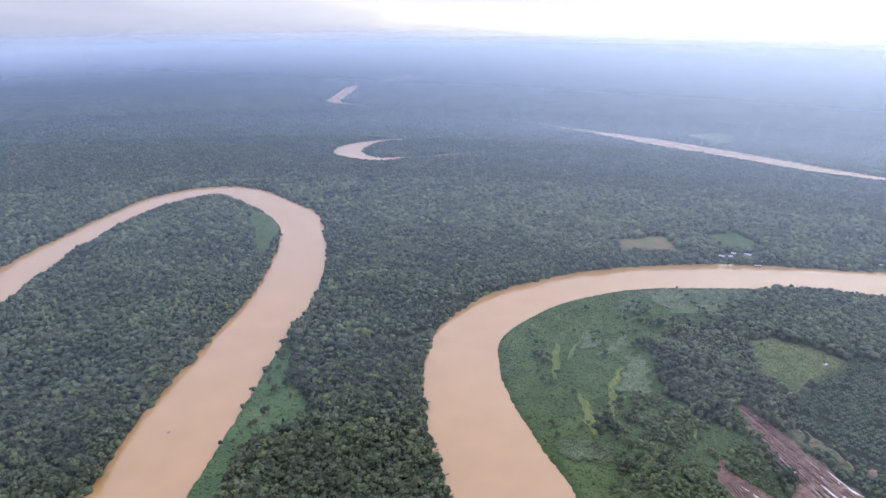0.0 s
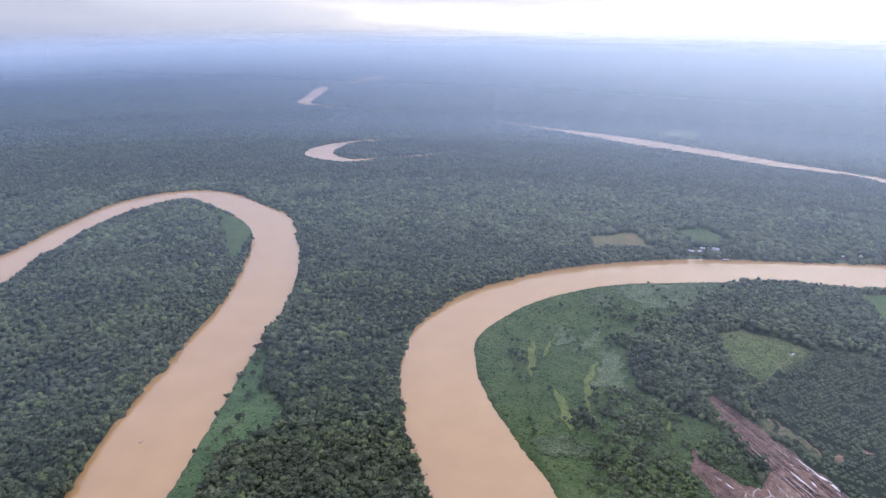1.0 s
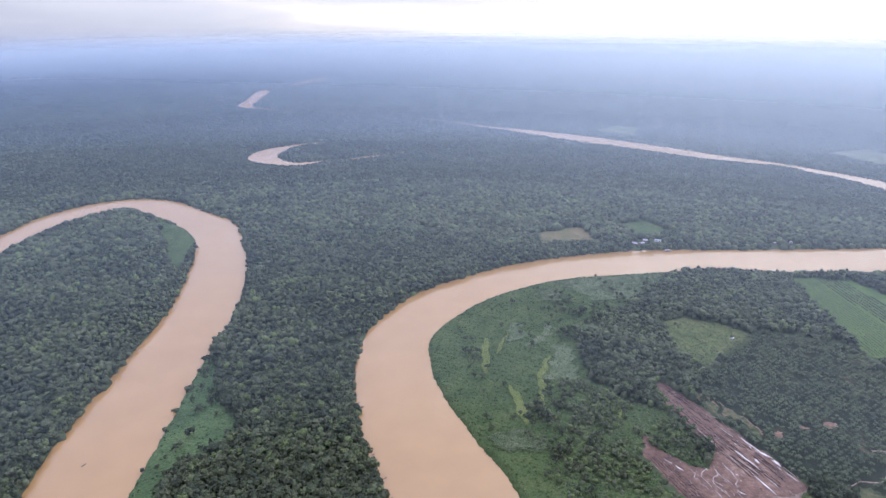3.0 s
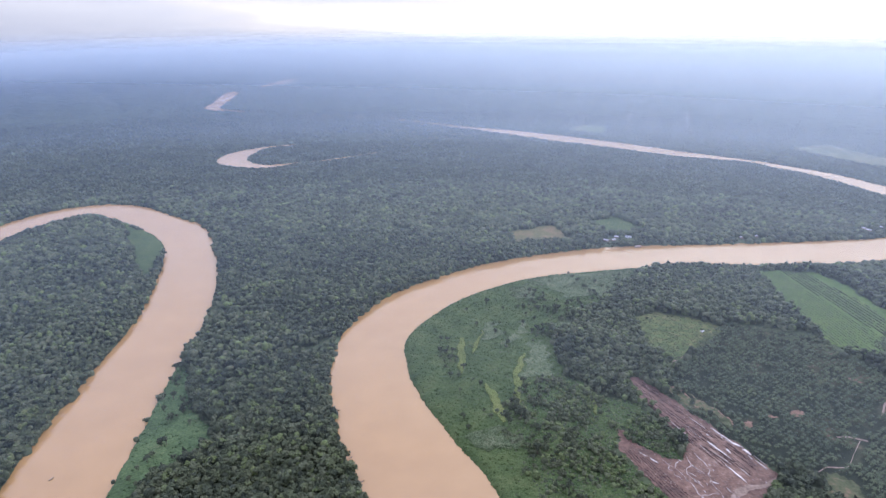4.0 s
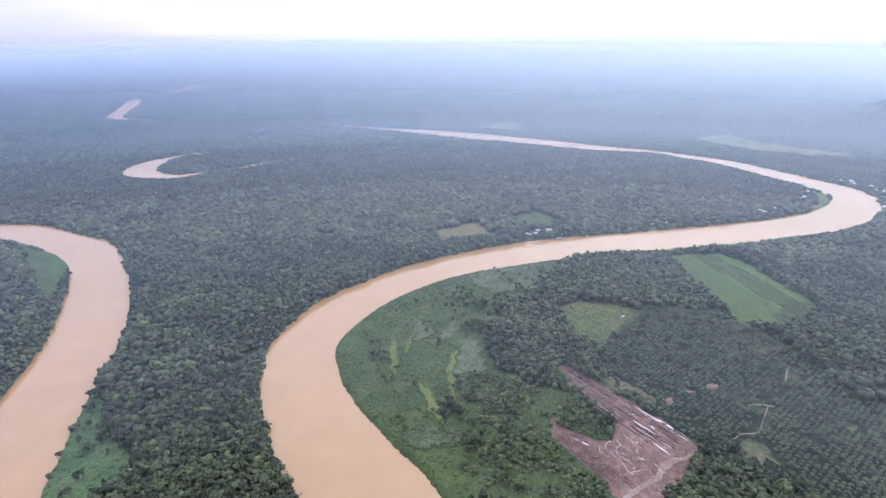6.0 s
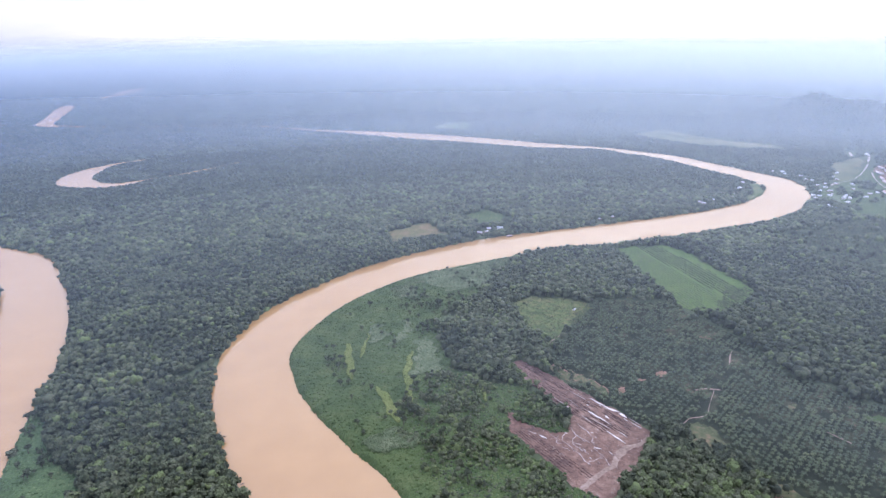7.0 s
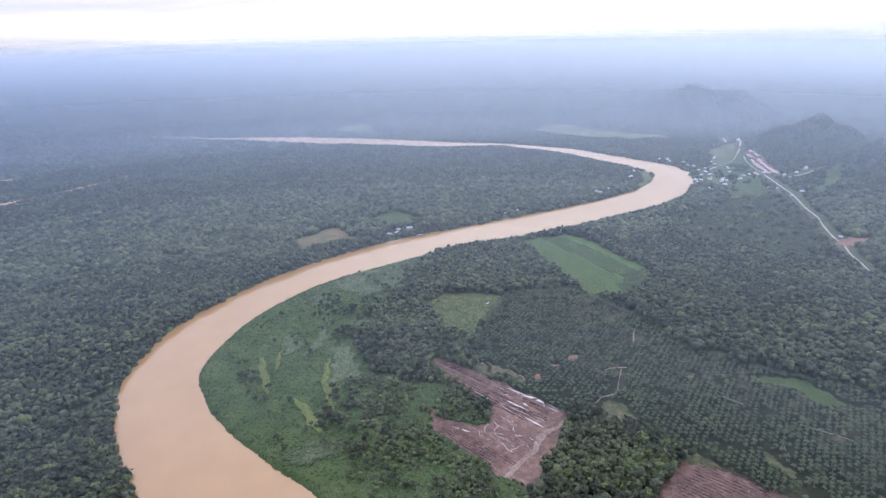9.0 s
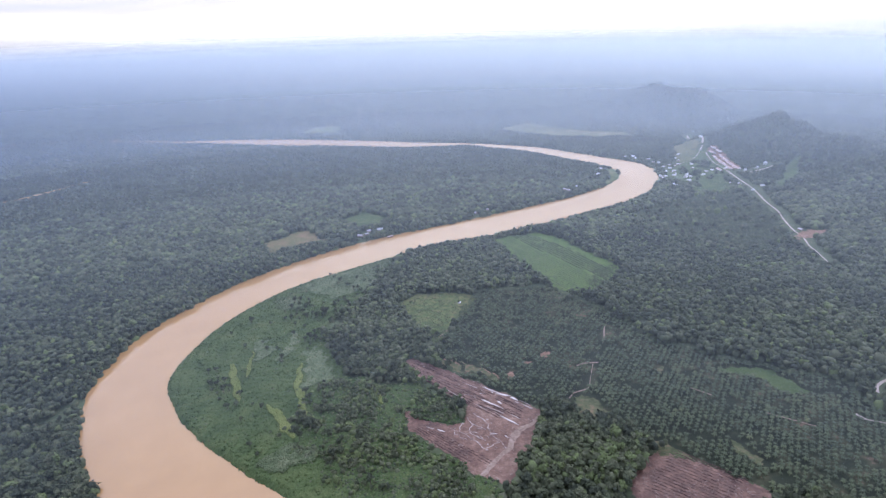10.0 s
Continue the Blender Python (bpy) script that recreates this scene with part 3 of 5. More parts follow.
def ellipse(x, y, a, b, turn=0, n=14):
    c, s = math.cos(radians(turn)), math.sin(radians(turn))
    return [(x + a * math.cos(t) * c - b * math.sin(t) * s, y + a * math.cos(t) * s + b * math.sin(t) * c) for t in np.arange(n) * 2 * math.pi / n]


sheet("reed_bank", BAR, M["reed"], "dense green reeds on a river point bar", 1.2, 1.4, 2.2, 5, "stuff")
sheet("scrub_grass", SCRUB, M["reed"], "green scrub grass between young trees", 0.6, 2.0, 2.4, 8, "stuff")
sheet("grass_bank", WEST_GRASS, M["grass"], "bright green grass along the muddy river", 0.8, 1.0, 2.4, 4, "stuff")
sheet("grass_bank", TIP_GRASS, M["reed"], "green grass spit inside the river bend", 0.6, 0.8, 4, 5, "stuff")
sheet("grass_bank", POINT_GRASS, M["meadow"], "mown green bank on the river point", 0.4, 0.4, 5, 5, "stuff")
sheet("meadow", MEADOW, M["meadow"], "rough yellowish meadow with bare spots", 0.3, 0.5, 3, 5, "stuff")
sheet("crop_field", LIGHT_FIELD, M["crop"], "light green field with low crop rows", 0.4, 0.5, 4, 6, "stuff")
sheet("dry_field", BROWN_FIELD, M["dry_field"], "dull brownish grass field in the forest", 0.3, 0.5, 3.5, 8, "structure")
sheet("crop_field", GREEN_FIELD, M["reed"], "small green field behind the riverside houses", 0.3, 0.4, 5, 5, "stuff")
sheet("far_field", FAR_FIELD, M["far_pasture"], "large pale green field beyond the river", 0.4, 0.5, 12, 14, "structure")
sheet("far_field", FAR_FIELD_WEST, M["meadow"], "dull green field beyond the river", 0.4, 0.5, 14, 14, "structure")
sheet("village_green", VILLAGE, M["reed"], "grassy ground of a riverside village", 0.2, 0.2, 8, 14, "structure")
sheet("pasture", PASTURE, M["far_pasture"], "dry yellowish pasture inside a road bend", 0.6, 0.2, 8, 8, "structure")
sheet("playing_field", PITCH, M["pale_reed"], "pale worn playing field in the village", 0.6, 0.1, 8, 2, "structure")
sheet("cleared_slope", SLOPE, M["reed"], "light green cleared ground below the village", 0.6, 0.2, 6, 22, "structure")
sheet("bare_soil", TERRACE, M["dry_soil"], "trodden reddish soil between the terraces", 0.9, 0.05, 8, 8, "structure")
sheet("cleared_slope", HILLSIDE, M["reed"], "light green grass on the foot of a hill", 0.6, 0.2, 8, 8, "structure")
sheet("bare_soil", ROADSIDE, M["dry_soil"], "strip of bare reddish soil by the road", 0.6, 0.2, 6, 6, "structure")
sheet("bare_soil", DIGGING, M["dry_soil"], "pinkish bare soil dug open beside the road", 0.6, 0.2, 5, 6, "structure")
sheet("far_field", FAR_PALE, M["pale_reed"], "pale cleared land far beyond the hills", 40, 1, 60, 40, "structure")
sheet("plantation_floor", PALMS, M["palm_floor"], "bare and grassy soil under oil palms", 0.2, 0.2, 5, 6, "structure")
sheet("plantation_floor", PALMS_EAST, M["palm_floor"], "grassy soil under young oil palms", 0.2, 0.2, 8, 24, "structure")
sheet("mud_plot", MUD, M["mud"], "freshly cleared reddish brown mud plot", 0.35, 0.5, 2.4, 3, "structure")
sheet("mud_plot", MUD_SOUTH, M["mud"], "second cleared plot of brown mud and brush", 0.35, 0.5, 2.6, 3, "structure")
sheet("dry_grass", BALD, M["clearing"], "dry yellow grass patch beside the palms", 0.55, 0.3, 3, 6, "stuff")
GAPS = [OPENING, ellipse(640, 420, 16, 7, 30), ellipse(497, 318, 9, 34, 20), ellipse(560, 262, 9, 30, -20), ellipse(550, 550, 14, 8, 20), ellipse(447, 570, 9, 42, 12), ellipse(514, 548, 6, 7, 0), ellipse(425, 615, 7, 34, 8), ellipse(453, 562, 5, 24, 12), ellipse(432, 618, 4, 17, 8), ellipse(472, 540, 9, 5, 20)]
for k, gap in enumerate(GAPS):
    if k == 0:
        sheet("grass_gap", gap, M["reed"], "light green opening between oil palms", 0.5, 0.5, 2.5, 6, "stuff")
    elif k in (4, 6, 8, 9, 10):
        sheet("bare_soil", gap, M["dry_soil"], "bare reddish soil between oil palms", 0.5, 0.2, 2.5, 5, "structure")
    else:
        sheet("grass_gap", gap, M["clearing"], "rough grass gap between oil palms", 0.5, 0.4, 2.5, 6, "stuff")

# ---- canopy of the far forest, one sheet to the horizon ----
AZ2 = np.radians(np.concatenate([np.arange(-50, -15, 0.45), np.arange(-15, -3, 0.18), np.arange(-3, 90, 0.45), np.arange(90, 310, 3.0)]))
R2 = np.concatenate([[0.01, 40, 90], np.geomspace(150, 4100, 50), np.geomspace(4160, 11000, 150), np.geomspace(11150, 60000, 60), [150000]])
cx, cy, cq = polar(AZ2, R2)
cr, ca = np.hypot(cx, cy), np.degrees(np.arctan2(cx, cy))
drawn = (cr > 4250) | (ca < -43.2) | (ca > 78.2) | (cr < 415)
cd = shore(cx, cy)
on = drawn & wooded(cx, cy) & (cd > 3)
rough = np.clip(cr / 3000, 1, 2.2) * np.clip(6000 / np.maximum(cr, 1), 0, 1) ** 2
cz = np.where(on, land_z(cx, cy, cd) + 2 + 6 * np.clip((cr - 4250) / 700, 0, 1) + (3 * rng.uniform(-1, 1, len(cx)) * rough + 3 * wob(cx, cy, 45, 3)) * np.clip(cr / 2900, 0, 1) ** 2, -2)
keep = on[cq].any(1) & drawn[cq].all(1)
used, cq = np.unique(cq[keep], return_inverse=True)
tagged(new("far_forest", mesh_of("far_forest", bowl(np.stack([cx, cy, cz], 1)[used]), cq.reshape(-1, 4), M["canopy"], False)),
       label="endless dark green rainforest canopy fading into haze", kind="stuff", category="forest")

# ---- trees ----
ICO = np.array([(0, 0, 1)] + [(0.894 * math.cos(a), 0.894 * math.sin(a), 0.447) for a in np.arange(5) * 1.2566] + [(0.894 * math.cos(a), 0.894 * math.sin(a), -0.447) for a in np.arange(5) * 1.2566 + 0.628] + [(0, 0, -1)])
ICO_F = np.array([(0, i, i % 5 + 1) for i in range(1, 6)] + [(i, i + 5, i % 5 + 1) for i in range(1, 6)] + [(i % 5 + 1, i + 5, i % 5 + 6) for i in range(1, 6)] + [(11, i % 5 + 6, i + 5) for i in range(1, 6)])


def crown_shape(r, clumps, lobes, size, core=0.72, flat=1.0, stem=True):
    """Places and triangles of a crown one metre in radius: lobes covered with leaf sprays round a ragged core, and a stem."""
    v, f, n = [], [], 0
    centres = r.normal(0, 1, (lobes, 3))
    centres /= np.linalg.norm(centres, axis=1)[:, None]
    centres[:, 2] = np.abs(centres[:, 2]) * 0.9 - 0.15
    centres *= r.uniform(0.35, 0.62, (lobes, 1))
    for c in centres:
        v.append((ICO[:11] * core * 0.62 * r.uniform(0.56, 1.30, (11, 1)) * r.uniform(0.85, 1.2, (1, 3)) + c) * (1, 1, flat))
        f.append(ICO_F[:15] + n)
        n += 11
    for k in range(clumps):
        c = centres[k % lobes]
        d = r.normal(0, 1, 3) + c * 1.4 + (0, 0, 0.35)
        d /= np.linalg.norm(d)
        p = (c + d * r.uniform(0.36, 0.52)) * (1, 1, flat)
        nrm = d * 0.7 + (0, 0, 0.4) + r.normal(0, 0.45, 3)
        nrm /= np.linalg.norm(nrm)
        a = np.cross(nrm, r.normal(0, 1, 3)); a /= np.linalg.norm(a)
        b = np.cross(nrm, a)
        s = size * r.uniform(0.7, 1.3)
        v.append(np.array([p + a * s, p + b * s * 0.8 + nrm * s * 0.3, p - a * s * 0.9 - nrm * s * 0.15, p - b * s * 0.8]))
        f.append(np.array([(0, 1, 2), (0, 2, 3)]) + n)
        n += 4
    if stem:
        ang = np.arange(3) * 2.094
        v.append(np.vstack([np.column_stack([0.06 * np.cos(ang), 0.06 * np.sin(ang), np.full(3, -0.3)]), np.column_stack([0.09 * np.cos(ang), 0.09 * np.sin(ang), np.full(3, -3.2)])]))
        f.append(np.array([(0, 3, 1), (1, 3, 4), (1, 4, 2), (2, 4, 5), (2, 5, 0), (0, 5, 3)]) + n)
    return np.vstack(v), np.vstack(f)


def far_shape(r):
    """A far crown: a crumpled cap of ten triangles."""
    a = np.arange(5) * 1.2566
    low = np.column_stack([np.cos(a), np.sin(a), np.full(5, -1.2)]) * r.uniform(0.7, 1.1, (5, 1))
    top = np.column_stack([np.cos(a[::2] + 0.4) * 0.62, np.sin(a[::2] + 0.4) * 0.62, r.uniform(0.3, 1.0, 3)])
    f = [(0, 1, 5), (1, 2, 6), (2, 3, 6), (3, 4, 7), (4, 0, 7), (5, 1, 6), (6, 3, 7), (7, 0, 5), (5, 6, 7)]
    return np.vstack([low, top]), np.array(f)


def dome_shape(r):
    """A far crown: an uneven cap of eighteen triangles."""
    a = np.arange(6) * 1.0472
    low = np.column_stack([np.cos(a), np.sin(a), np.full(6, -1.0)]) * r.uniform(0.8, 1.05, (6, 1))
    mid = np.column_stack([np.cos(a + 0.5), np.sin(a + 0.5), np.full(6, 0.25)]) * r.uniform(0.75, 1.15, (6, 1))
    top = np.array([(r.normal(0, 0.15), r.normal(0, 0.15), 0.8)])
    f = [(i, (i + 1) % 6, 6 + i) for i in range(6)] + [((i + 1) % 6, 6 + (i + 1) % 6, 6 + i) for i in range(6)] + [(6 + i, 6 + (i + 1) % 6, 12) for i in range(6)]
    return np.vstack([low, mid, top]), np.array(f)


def joined(shapes, x, y, z, size, tall, tint):
    """All copies of the shapes as one set of places, triangles and tints."""
    vs, fs, ts, base = [], [], [], 0
    pick = rng.integers(0, len(shapes), len(x))
    turn = rng.uniform(0, 2 * np.pi, len(x))
    for k, (v, f) in enumerate(shapes):
        m = np.where(pick == k)[0]
        if not len(m):
            continue
        c, s = np.cos(turn[m])[:, None], np.sin(turn[m])[:, None]
        px = (v[None, :, 0] * c - v[None, :, 1] * s) * size[m, None] + x[m, None]
        py = (v[None, :, 0] * s + v[None, :, 1] * c) * size[m, None] + y[m, None]
        pz = v[None, :, 2] * (size * tall)[m, None] + z[m, None]
        vs.append(np.stack([px, py, pz], -1).reshape(-1, 3))
        fs.append((f[None] + (np.arange(len(m)) * len(v))[:, None, None] + base).reshape(-1, 3))
        ts.append(np.clip(np.repeat(tint[m], len(v)) + rng.normal(0, 0.09, len(m) * len(v)), 0, 1))
        base += len(m) * len(v)
    return np.vstack(vs), np.vstack(fs), np.concatenate(ts)


def spread(r0, r1, step, az0=-44, az1=79):
    """Jittered places about step metres apart between two distances."""
    x, y = np.meshgrid(np.arange(-r1, r1, step), np.arange(-r1 * 0.7, r1, step * 0.92))
    x = x + (np.arange(x.shape[0]) % 2)[:, None] * step / 2
    x, y = x.ravel(), y.ravel()
    r, a = np.hypot(x, y), np.degrees(np.arctan2(x, y))
    ragged = r + np.minimum(r * 0.07, 90) * wob(x, y, 45, 2.0)
    k = (ragged > r0) & (ragged < r1) & (a > az0) & (a < az1)
    x, y = x[k], y[k]
    return x + rng.uniform(-0.36, 0.36, len(x)) * step, y + rng.uniform(-0.36, 0.36, len(y)) * step


def tints(x, y):
    """Each tree's place on the colour scale: chance, with stands of like trees."""
    t = 0.39 + 0.15 * wob(x, y, 70, 8) + 0.11 * wob(x, y, 22, 9) + 0.10 * wob(x, y, 260, 5) + rng.normal(0, 0.23, len(x))
    t = np.where(rng.random(len(x)) < 0.05, rng.uniform(0.85, 1.0, len(x)), t)
    return np.clip(t, 0, 1)


def forest(name, shapes, r0, r1, step, size, label, tall=(0.9, 1.6), level=1.0):
    x, y = spread(r0, r1, step)
    d = shore(x, y)
    k = wooded(x, y) & (d > -0.5)
    x, y, d = x[k], y[k], d[k]
    s = size * np.where(inside(x, y, SCRUB, 10), 0.68, 1.0) * rng.lognormal(0, 0.30, len(x)).clip(0.5, 1.9) * (1 + 0.15 * wob(x, y, 90, 12))
    height = (14.5 + 2.6 * wob(x, y, 60, 4) + rng.normal(0, 2.6 if r0 < 800 else 1.9, len(x))) * np.clip(0.55 + d / 45, 0.6, 1) * level
    height = np.where(inside(x, y, SCRUB, 10), height * 0.5, height)
    # rings inside 800 m get lighter leaf colour, offsetting their crowns' deeper shading
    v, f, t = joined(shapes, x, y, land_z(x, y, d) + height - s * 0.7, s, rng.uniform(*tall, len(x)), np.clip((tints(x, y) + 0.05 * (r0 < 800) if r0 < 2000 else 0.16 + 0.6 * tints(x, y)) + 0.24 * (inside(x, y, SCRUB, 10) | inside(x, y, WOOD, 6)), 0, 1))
    print(name, len(x), len(f))
    return tagged(new(name, mesh_of(name, bowl(v) if r1 > 3000 else v, f, M["leaf"], shapes is DOMES or shapes is MIDDLE, t)), label=label, kind="stuff", category="forest")


tr = np.random.default_rng(3)
NEAR = [crown_shape(tr, 24, int(tr.integers(4, 8)), 0.27, 0.70) for _ in range(12)]
MIDDLE = [crown_shape(tr, 0, 2, 0.40, 1.12, stem=False) for _ in range(8)]
DOMES = [dome_shape(tr) for _ in range(8)]
FAR = [far_shape(tr) for _ in range(10)]
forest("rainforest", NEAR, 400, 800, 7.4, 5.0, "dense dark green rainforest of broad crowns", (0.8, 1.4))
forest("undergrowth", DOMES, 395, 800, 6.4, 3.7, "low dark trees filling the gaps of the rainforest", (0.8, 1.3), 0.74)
forest("rainforest", MIDDLE, 800, 1400, 7.4, 5.0, "dense dark green rainforest along the river", (0.85, 1.35))
forest("undergrowth", DOMES, 800, 1400, 9.5, 5.2, "low dark trees filling the gaps of the rainforest", (0.7, 1.1), 0.66)
forest("rainforest", DOMES, 1400, 2000, 10.2, 6.6, "distant rainforest canopy of rounded crowns", (0.8, 1.3), 0.85)
forest("rainforest", FAR, 2000, 3010, 12.0, 7.9, "distant rainforest canopy of rounded crowns", (0.55, 0.95), 0.62)
forest("rainforest", FAR, 3010, 4600, 20.0, 13.0, "far rainforest canopy fading into blue haze", (0.3, 0.6), 0.62)

# ---- stands of paler reeds and yellow grass, in tufts ----


def tufts(name, poly, mat, gap, size, label, fray=8.0, base=1.6):
    p = np.array(poly)
    n = int((np.ptp(p[:, 0]) + 10) * (np.ptp(p[:, 1]) + 10) / gap ** 2)
    x, y = rng.uniform(p[:, 0].min() - 5, p[:, 0].max() + 5, n), rng.uniform(p[:, 1].min() - 5, p[:, 1].max() + 5, n)
    k = inside(x, y, poly, fray) & (wob(x, y, 6, 3) + rng.normal(0, 0.5, n) > -0.75)
    x, y = x[k], y[k]
    d = shore(x, y)
    x, y, d = x[d > 2.5], y[d > 2.5], d[d > 2.5]
    v, f, t = joined(DOMES, x, y, land_z(x, y, d) + base, size * rng.uniform(0.6, 1.4, len(x)), rng.uniform(0.7, 1.4, len(x)), rng.random(len(x)))
    return tagged(new(name, mesh_of(name, v, f, mat, True, t)), label=label, kind="stuff")


for poly in ([(274, 787), (305, 792), (296, 732), (275, 683), (236, 680)], GLADE, [(254, 820), (272, 826), (274, 800), (246, 778), (232, 768)], [(230, 863), (252, 860), (242, 816), (221, 801), (205, 800)],
             [(315, 987), (358, 1002), (345, 950), (308, 955)], [(277, 854), (297, 857), (294, 824), (274, 812)], [(371, 1036), (443, 1052), (558, 1060), (496, 945), (432, 940), (398, 950), (387, 992)]):
    sheet("pale_reeds", poly, M["pale_reed"], "pale grey-green stand of low reeds", 2.0, 1.8, 1.8, 8, "stuff", 2.0)
sheet("pale_reeds", ellipse(162, 561, 27, 22, 0), M["pale_reed"], "pale round patch of speckled reeds", 2.0, 1.8, 1.6, 8, "stuff", 1.6)
tufts("pale_reeds", ellipse(162, 561, 30, 25, 0), M["pale_reed"], 1.4, 0.8, "pale speckled stand of reeds", 7, 3.3)
tufts("pale_reeds", ellipse(331, 985, 32, 22, 30), M["pale_reed"], 2.2, 0.9, "pale patch in the green reeds", 9, 3.3)
tufts("pale_reeds", ellipse(575, 1056, 60, 14, 4), M["pale_reed"], 3.0, 1.5, "pale grass near the bank", 8, 2.6)
tufts("pale_reeds", ellipse(400, 1040, 60, 18, 22), M["pale_reed"], 3.4, 1.4, "thin pale grass in the reeds", 10, 2.8)
tufts("pale_reeds", ellipse(490, 1018, 80, 24, 25), M["pale_reed"], 2.6, 1.5, "long pale grass strip near the bank", 10, 3.2)
for x, y, a, turn, half in ((168, 762, 54, 11, 5.8), (184, 632, 44, 1, 5.4), (224, 668, 48, 15, 5.4), (245, 724, 34, 22, 3.4), (201, 800, 40, 24, 2.2), (306, 612, 24, 12, 2.6)):
    tufts("yellow_grass", ellipse(x, y, half, a, -turn), M["yellow_grass"], 0.95, 0.85, "bright yellow-green strip of grass in a wet furrow", 3, 3.2)
tufts("reed_tufts", WEST_GRASS, M["grass"], 6.5, 1.2, "tall tufts in the grass bank", 4, 1.5)
tufts("scrub_bushes", SCRUB, M["leaf"], 3.6, 1.5, "low green bushes crowding the scrub", 8, 1.2)
tufts("scrub_bushes", SCRUB, M["grass"], 3.4, 1.2, "bright tussocks between the bushes", 8, 1.2)
tufts("reed_tufts", BAR, M["reed"], 5.2, 1.4, "tall tufts standing out of the reeds", 4, 2.0)

# ---- oil palms ----


def palm_shape(r, fronds=10):
    v, f, n = [], [], 0
    for i in range(fronds):
        a = i * 2.4 + r.uniform(-0.2, 0.2)
        rise, out = r.uniform(0.15, 0.75), r.uniform(0.85, 1.1)
        d, p = np.array((math.cos(a), math.sin(a), 0)), np.array((-math.sin(a), math.cos(a), 0))
        up = np.array((0, 0, 1.0))
        mid, tip = d * out * 0.5 + up * rise * 0.6, d * out + up * (rise * 0.35 - 0.3)
        v.append(np.array([(0, 0, 0.1), mid + p * 0.2 - up * 0.08, mid - p * 0.2 - up * 0.08, mid + up * 0.04, tip]))
        f.append(np.array([(0, 3, 1), (0, 2, 3), (1, 3, 4), (3, 2, 4)]) + n)
        n += 5
    ang = np.arange(3) * 2.094
    v.append(np.vstack([np.column_stack([0.1 * np.cos(ang), 0.1 * np.sin(ang), np.full(3, 0.1)]), np.column_stack([0.13 * np.cos(ang), 0.13 * np.sin(ang), np.full(3, -1.6)])]))
    f.append(np.array([(0, 3, 1), (1, 3, 4), (1, 4, 2), (2, 4, 5), (2, 5, 0), (0, 5, 3)]) + n)
    return np.vstack(v), np.vstack(f)


PALM_SHAPES = [palm_shape(tr) for _ in range(6)]


def plantation(name, poly, step, size, turn, label, keep_out=(), gaps=0.0, height=4.5):
    p = np.array(poly, float)
    mid = p.mean(0)
    reach = np.abs(p - mid).max() * 1.5
    u, w = np.meshgrid(np.arange(-reach, reach, step), np.arange(-reach, reach, step * 0.87))
    u = u + (np.arange(u.shape[0]) % 2)[:, None] * step / 2
    c, s = math.cos(radians(turn)), math.sin(radians(turn))
    x, y = (u * c - w * s).ravel() + mid[0], (u * s + w * c).ravel() + mid[1]
    x, y = x + rng.normal(0, 0.6, x.size), y + rng.normal(0, 0.6, y.size)
    k = inside(x, y, poly, 4) & (road_gap(x, y) > 8)
    for other in keep_out:
        k &= ~inside(x, y, other, 5)
    k &= (wob(x, y, 24, 3) + 0.7 * wob(x, y, 9, 5) < 1.0 - gaps) & (rng.random(len(x)) > 0.03)
    x, y = x[k], y[k]
    d = shore(x, y)
    k = d > 6
    x, y, d = x[k], y[k], d[k]
    sz = size * rng.normal(1, 0.16, len(x)).clip(0.55, 1.35)
    v, f, t = joined(PALM_SHAPES, x, y, land_z(x, y, d) + height + rng.normal(0, 0.4, len(x)), sz, np.ones(len(x)), np.clip(0.42 + 0.22 * wob(x, y, 35, 2) + rng.normal(0, 0.2, len(x)), 0, 1))
    print(name, len(x))
    return tagged(new(name, mesh_of(name, v, f, M["palm"], False, t)), label=label, kind="stuff", category="oil palms")


TRACK = [(690, 557), (640, 527), (577, 491), (528, 457), (470, 453), (470, 445), (535, 449), (586, 484), (655, 526), (698, 552)]
plantation("oil_palms", PALMS, 7.7, 3.65, 24, "oil palms planted in close rows", (BALD, TRACK, MUD, MUD_SOUTH, WOOD, *GAPS), 0.15)
plantation("oil_palms", PALMS_EAST, 8.6, 4.6, 40, "young oil palms in open rows", (), -0.3)

# straight rows of low dark shrubs along the light field
FIELD_C, FIELD_S = math.cos(radians(12)), math.sin(radians(12))


def crop_rows(poly, gap, along_gap, low, high, lift, mat, words, lose=0.1):
    u, w = np.meshgrid(np.arange(-150, 150, gap), np.arange(-220, 220, along_gap))
    x, y = (u * FIELD_C + w * FIELD_S).ravel() + 850, (-u * FIELD_S + w * FIELD_C).ravel() + 840
    x, y = x + rng.normal(0, 0.3, x.size), y + rng.normal(0, 0.5, y.size)
    k = inside(x, y, poly, 3) & (rng.random(x.size) > lose)
    x, y = x[k], y[k]
    v, f, t = joined(DOMES, x, y, land_z(x, y, shore(x, y)) + lift, rng.uniform(low, high, len(x)), rng.uniform(0.8, 1.3, len(x)), rng.uniform(0.1, 0.7, len(x)))
    tagged(new("crop_rows", mesh_of("crop_rows", v, f, mat, True, t)), label=words, kind="stuff", category="crop rows")


